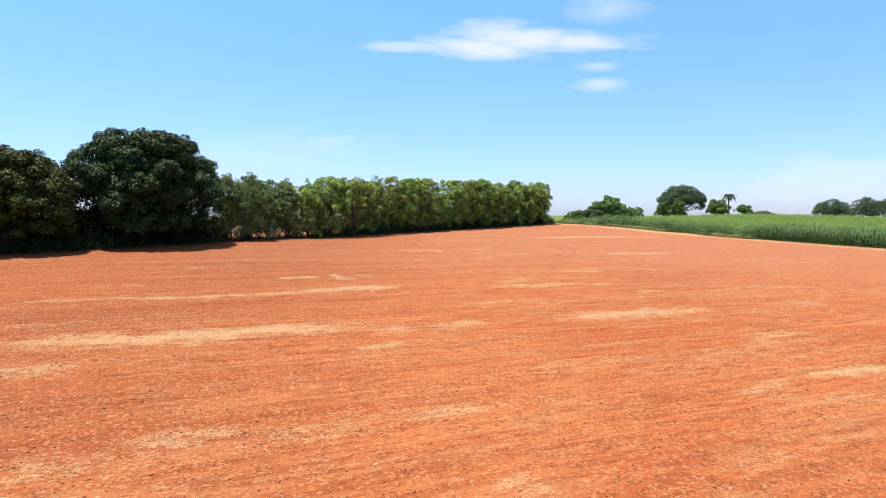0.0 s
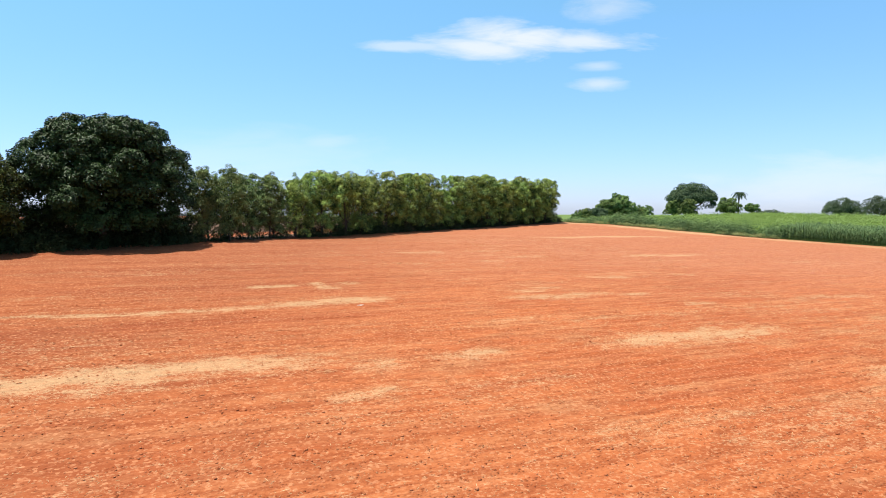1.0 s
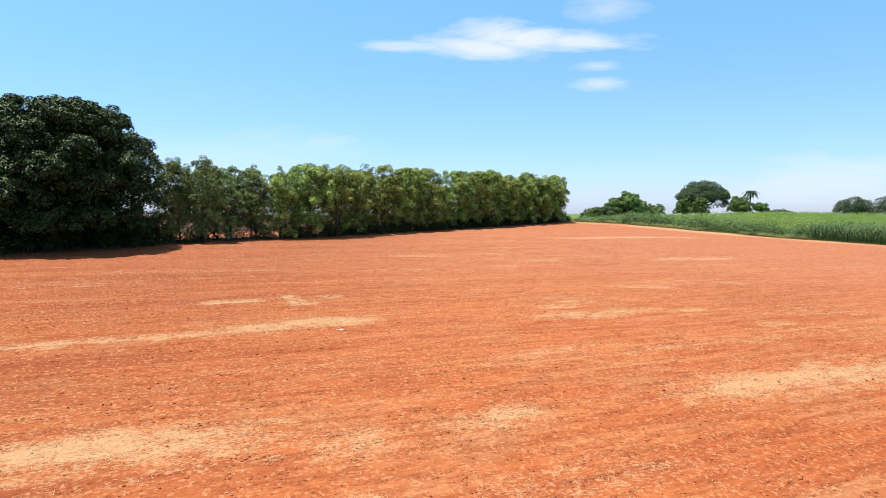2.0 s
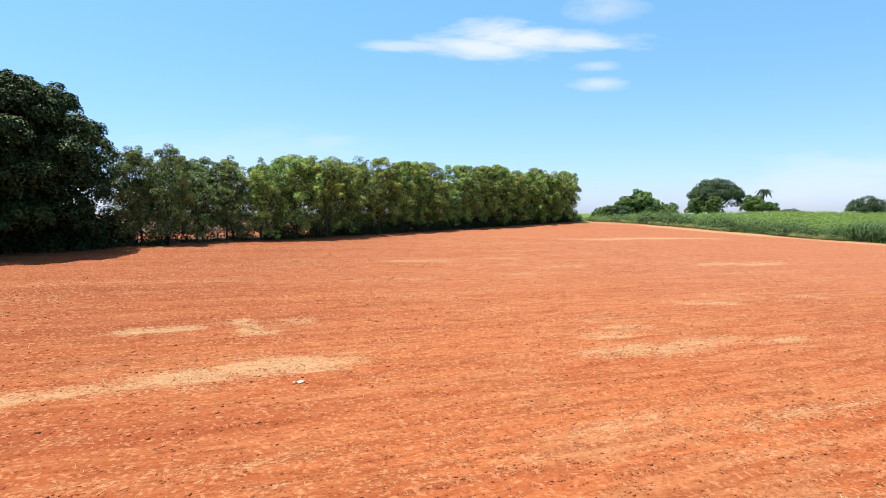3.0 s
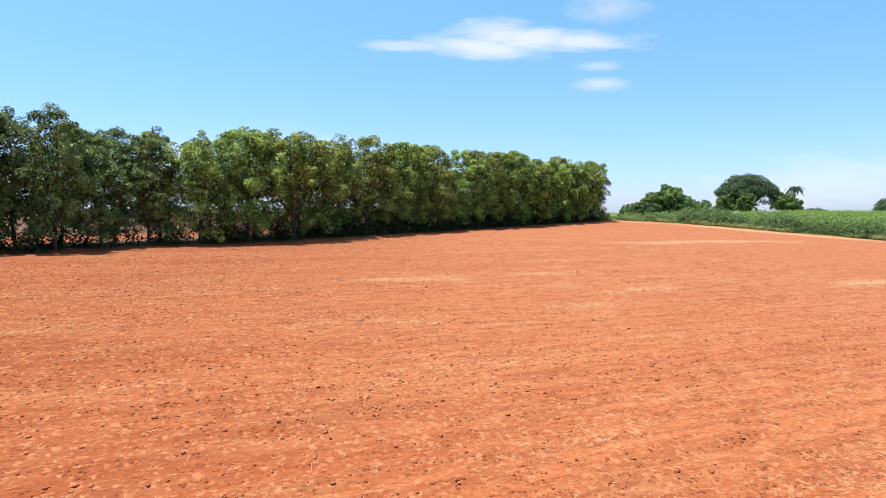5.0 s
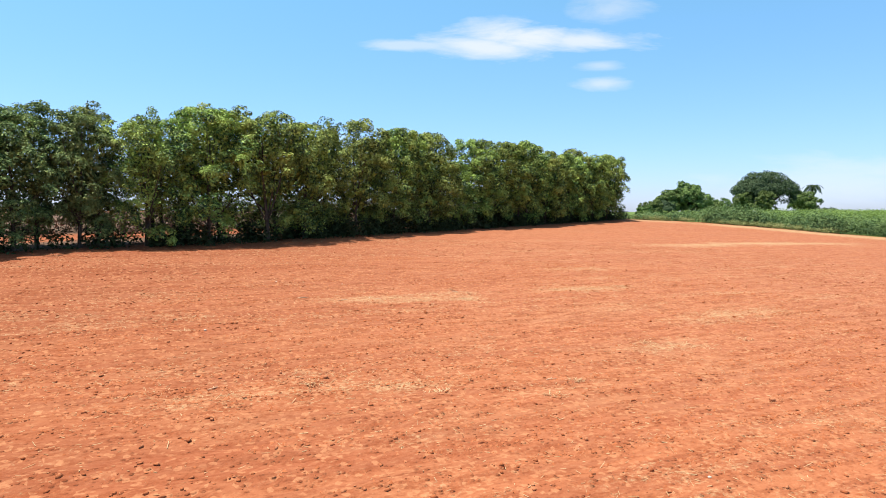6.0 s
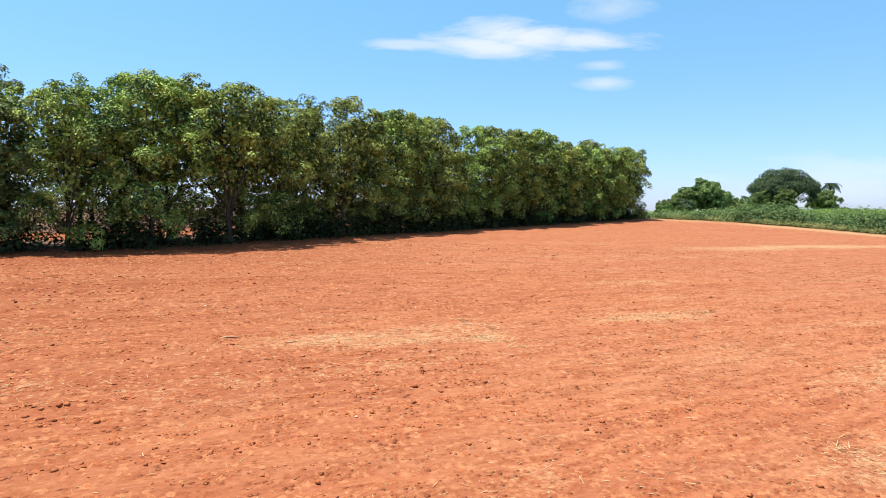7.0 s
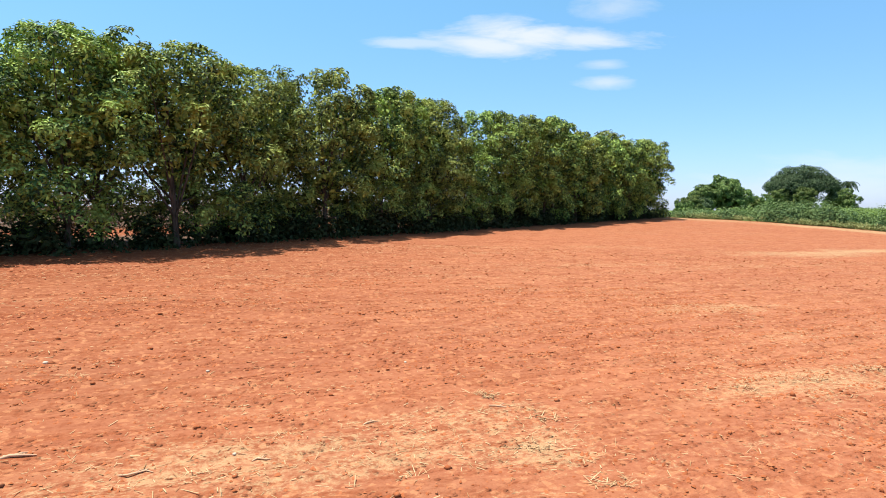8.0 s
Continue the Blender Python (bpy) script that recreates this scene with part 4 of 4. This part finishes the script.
def clods():
    rng = np.random.default_rng(100)
    x, y = scatter(rng, 300000)
    ok = rng.random(len(x)) < (0.02 + 0.36 * turned_up(*along(x, y)))
    x, y = x[ok], y[ok]
    v, f = lumps(rng, x, y, 0.012 + 0.030 * rng.random(len(x)) ** 2.6, True)
    tagged(new("soil_clods", mesh_of("soil_clods", v, f, CLOD)), "crumbly red clods strewn over the tilled soil", "clods", kind="stuff")


def crumbs():
    """Small crumbs of soil along the strip under the flight."""
    rng = np.random.default_rng(102)
    n = 240000
    x, y = rng.uniform(-9, 9, n), np.where(rng.random(n) < 0.75, rng.uniform(46, 66, n), rng.uniform(8.5, 46, n))
    ok = (row_side(x, y) < -4) & (rng.random(n) < 0.07 + 0.75 * turned_up(*along(x, y)))
    x, y = x[ok], y[ok]
    v, f = lumps(rng, x, y, 0.008 + 0.020 * rng.random(len(x)) ** 1.8)
    tagged(new("soil_crumbs", mesh_of("soil_crumbs", v, f, CLOD)), "fine red crumbs covering the tilled soil", "clods", kind="stuff")


def straw_litter():
    """Broken stalks: roof-shaped slivers lying about the passes."""
    rng = np.random.default_rng(101)
    x, y = scatter(rng, 420000)
    cover = straw_cover(x, y)
    ok = rng.random(len(x)) < 0.035 + 0.8 * cover ** 1.3
    x, y = x[ok], y[ok]
    n = len(x)
    a = rng.uniform(0, math.pi, n)
    length = rng.uniform(0.02, 0.07, n) + 0.10 * rng.random(n) ** 8
    r = rng.uniform(0.0015, 0.0045, n)
    tilt = rng.normal(size=n) * 0.2
    ax = np.stack([np.cos(a) * np.cos(tilt), np.sin(a) * np.cos(tilt), np.sin(tilt)], 1)
    side = np.stack([-np.sin(a), np.cos(a), np.zeros(n)], 1)
    mid = np.stack([x, y, soil_height(x, y) + 0.005 + np.abs(tilt) * length * 0.4], 1)
    top = np.array([0, 0, 1.0])
    pts = []
    for end in (-0.5, 0.5):
        c = mid + ax * (length * end)[:, None]
        pts += [c + side * r[:, None] - top * 0.003, c + top * (r * 0.15)[:, None], c - side * r[:, None] - top * 0.003]
    v = np.stack(pts, 1).reshape(-1, 3)
    i = np.arange(n)[:, None] * 6
    f = np.concatenate([i + np.array([[0, 1, 4, 3]]), i + np.array([[1, 2, 5, 4]])], 1).reshape(-1, 4)
    tagged(new("straw_litter", mesh_of("straw_litter", v, f, STRAW)), "broken dry stalks and straw lying on the soil", "straw", kind="stuff")


crumbs()
clods()
straw_litter()


def pebble(x, y, size, seed, label):
    rng = np.random.default_rng(seed)
    bm = bmesh.new()
    bmesh.ops.create_icosphere(bm, subdivisions=2, radius=size)
    for v in bm.verts:
        v.co *= 1 + 0.25 * noise.noise(v.co / size * 1.3 + Vector((seed, 0, 0)))
        v.co.z *= 0.62
    me = bpy.data.meshes.new("pebble")
    bm.to_mesh(me)
    bm.free()
    me.materials.append(STONE)
    ob = tagged(new("pebble", smooth(me)), label, "stone")
    ob.matrix_basis = pose(x, y, float(soil_height(np.array([x]), np.array([y]))[0]) + size * 0.3, 0, 0, rng.uniform(0, 360))


for k, (x, y, size) in enumerate(((-4.8, 58.3, 0.022), (-2.4, 59.1, 0.020), (-6.9, 58.4, 0.032), (-6.4, 51.5, 0.03), (-2.7, 52.3, 0.02), (-3.65, 56.0, 0.018), (1.3, 45.6, 0.02))):
    pebble(x, y, size, 200 + k, "small whitish stone lying on the red soil")


def fallen_branch(x, y):
    ob = tagged(new("dry_branch"), "brown forked dry branch lying on the soil", "branch")
    ob.matrix_basis = pose(x, y, float(soil_height(np.array([x]), np.array([y]))[0]) - 0.005, 0, 0, 12)
    ob.scale = (0.6, 0.6, 0.6)
    part("stem", limb_mesh("stem", [(-0.22, -0.03, 0.0), (-0.06, 0.0, 0.035), (0.10, 0.01, 0.03), (0.27, 0.03, 0.01)], (0.022, 0.026, 0.02, 0.008), 7, BRANCH), ob)
    part("twig", limb_mesh("twig", [(-0.04, 0.0, 0.035), (0.06, 0.09, 0.035), (0.2, 0.13, 0.02)], (0.018, 0.013, 0.005), 6, BRANCH), ob)
    part("twig", limb_mesh("twig", [(-0.1, 0.0, 0.03), (-0.2, 0.08, 0.02)], (0.014, 0.005), 6, BRANCH), ob)


BRANCH = dry_material("weathered_wood", (0.46, 0.28, 0.17), (0.56, 0.37, 0.24))
fallen_branch(-5.47, 55.86)


def dry_twig(x, y, length, turn, seed):
    """A thin crooked twig with one short fork, lying on the soil."""
    rng = np.random.default_rng(seed)
    k = rng.normal(size=4) * 0.08 * length
    ob = tagged(new("dry_twig"), "thin crooked brown twig lying on the soil", "twig", "fallen twigs")
    ob.matrix_basis = pose(x, y, float(soil_height(np.array([x]), np.array([y]))[0]) + 0.004, 0, 0, turn)
    part("stem", limb_mesh("stem", [(-length / 2, k[0], 0), (-length / 5, k[1], 0.010), (length / 4, k[2], 0.008), (length / 2, k[3], 0.002)], (0.008, 0.010, 0.008, 0.003), 6, BRANCH), ob)
    part("fork", limb_mesh("fork", [(0, (k[1] + k[2]) / 2, 0.014), (length * 0.12, 0.04 + k[0], 0.02), (length * 0.3, 0.07, 0.004)], (0.006, 0.004, 0.002), 5, BRANCH), ob)


for k, (x, y, length, turn) in enumerate(((-4.31, 55.62, 0.26, 10), (-2.6, 56.95, 0.18, 35), (-1.24, 57.44, 0.24, -8), (0.22, 49.1, 0.2, 25), (-4.9, 48.05, 0.18, 50), (-3.4, 55.95, 0.16, 20))):
    dry_twig(x, y, length, turn, 400 + k)


def scrap(x, y):
    """A crumpled white strip, slightly curled."""
    v, f = [], []
    for i in range(9):
        for j in range(4):
            v.append((i * 0.035 - 0.14, j * 0.022 - 0.033 + 0.012 * math.sin(i), 0.02 + 0.016 * math.sin(i * 1.1 + j)))
    for i in range(8):
        for j in range(3):
            f.append((i * 4 + j, i * 4 + j + 1, i * 4 + j + 5, i * 4 + j + 4))
    ob = tagged(new("plastic_scrap", smooth(mesh_of("plastic_scrap", v, f, LITTER))), "crumpled white plastic scrap on the red soil", "litter")
    ob.modifiers.new("thickness", "SOLIDIFY").thickness = 0.004
    ob.matrix_basis = pose(x, y, float(soil_height(np.array([x]), np.array([y]))[0]) + 0.012, 0, 0, 28)


scrap(-3.94, 32.3)


def straw_tuft(x, y, seed, spread):
    rng = np.random.default_rng(seed)
    n = 70
    a, up = rng.uniform(0, 2 * math.pi, n), rng.uniform(0.02, 0.45, n)
    length = rng.uniform(0.05, 0.16, n)
    ax = np.stack([np.cos(a) * np.cos(up), np.sin(a) * np.cos(up), np.sin(up)], 1)
    side = np.stack([-np.sin(a), np.cos(a), np.zeros(n)], 1) * 0.006
    foot = np.stack([rng.normal(size=n) * spread, rng.normal(size=n) * spread * 0.6, np.zeros(n) - 0.01], 1)
    tip = foot + ax * length[:, None]
    v = np.stack([foot - side, foot + side, tip + side * 0.4 - [0, 0, 0.01], tip - side * 0.4 - [0, 0, 0.01]], 1).reshape(-1, 3)
    f = np.arange(n * 4).reshape(-1, 4)
    ob = tagged(new("straw_tuft", mesh_of("straw_tuft", v, f, STRAW)), "ragged tuft of pale straw on the bare soil", "straw", "straw tufts", kind="stuff")
    ob.matrix_basis = pose(x, y, float(soil_height(np.array([x]), np.array([y]))[0]))


for k, (x, y) in enumerate(((-4.0, 20.4), (2.6, 52.0), (-4.63, 47.9), (-3.55, 48.5), (-1.57, 48.3), (0.6, 49.1), (-7.1, 50.7), (5.0, 52.6), (0.14, 48.3), (-6.8, 51.5), (-0.86, 57.2), (-2.1, 55.8), (-6.3, 58.0), (-0.45, 55.7), (-3.3, 56.6), (-1.1, 56.5), (-1.4, 57.8), (3.0, 58.9), (4.2, 59.5), (-3.8, 55.6), (1.9, 58.4), (5.0, 39.2), (4.4, 37.4), (-6.5, 37.1))):
    straw_tuft(x, y, 300 + k, 0.07 + 0.02 * (k % 4))
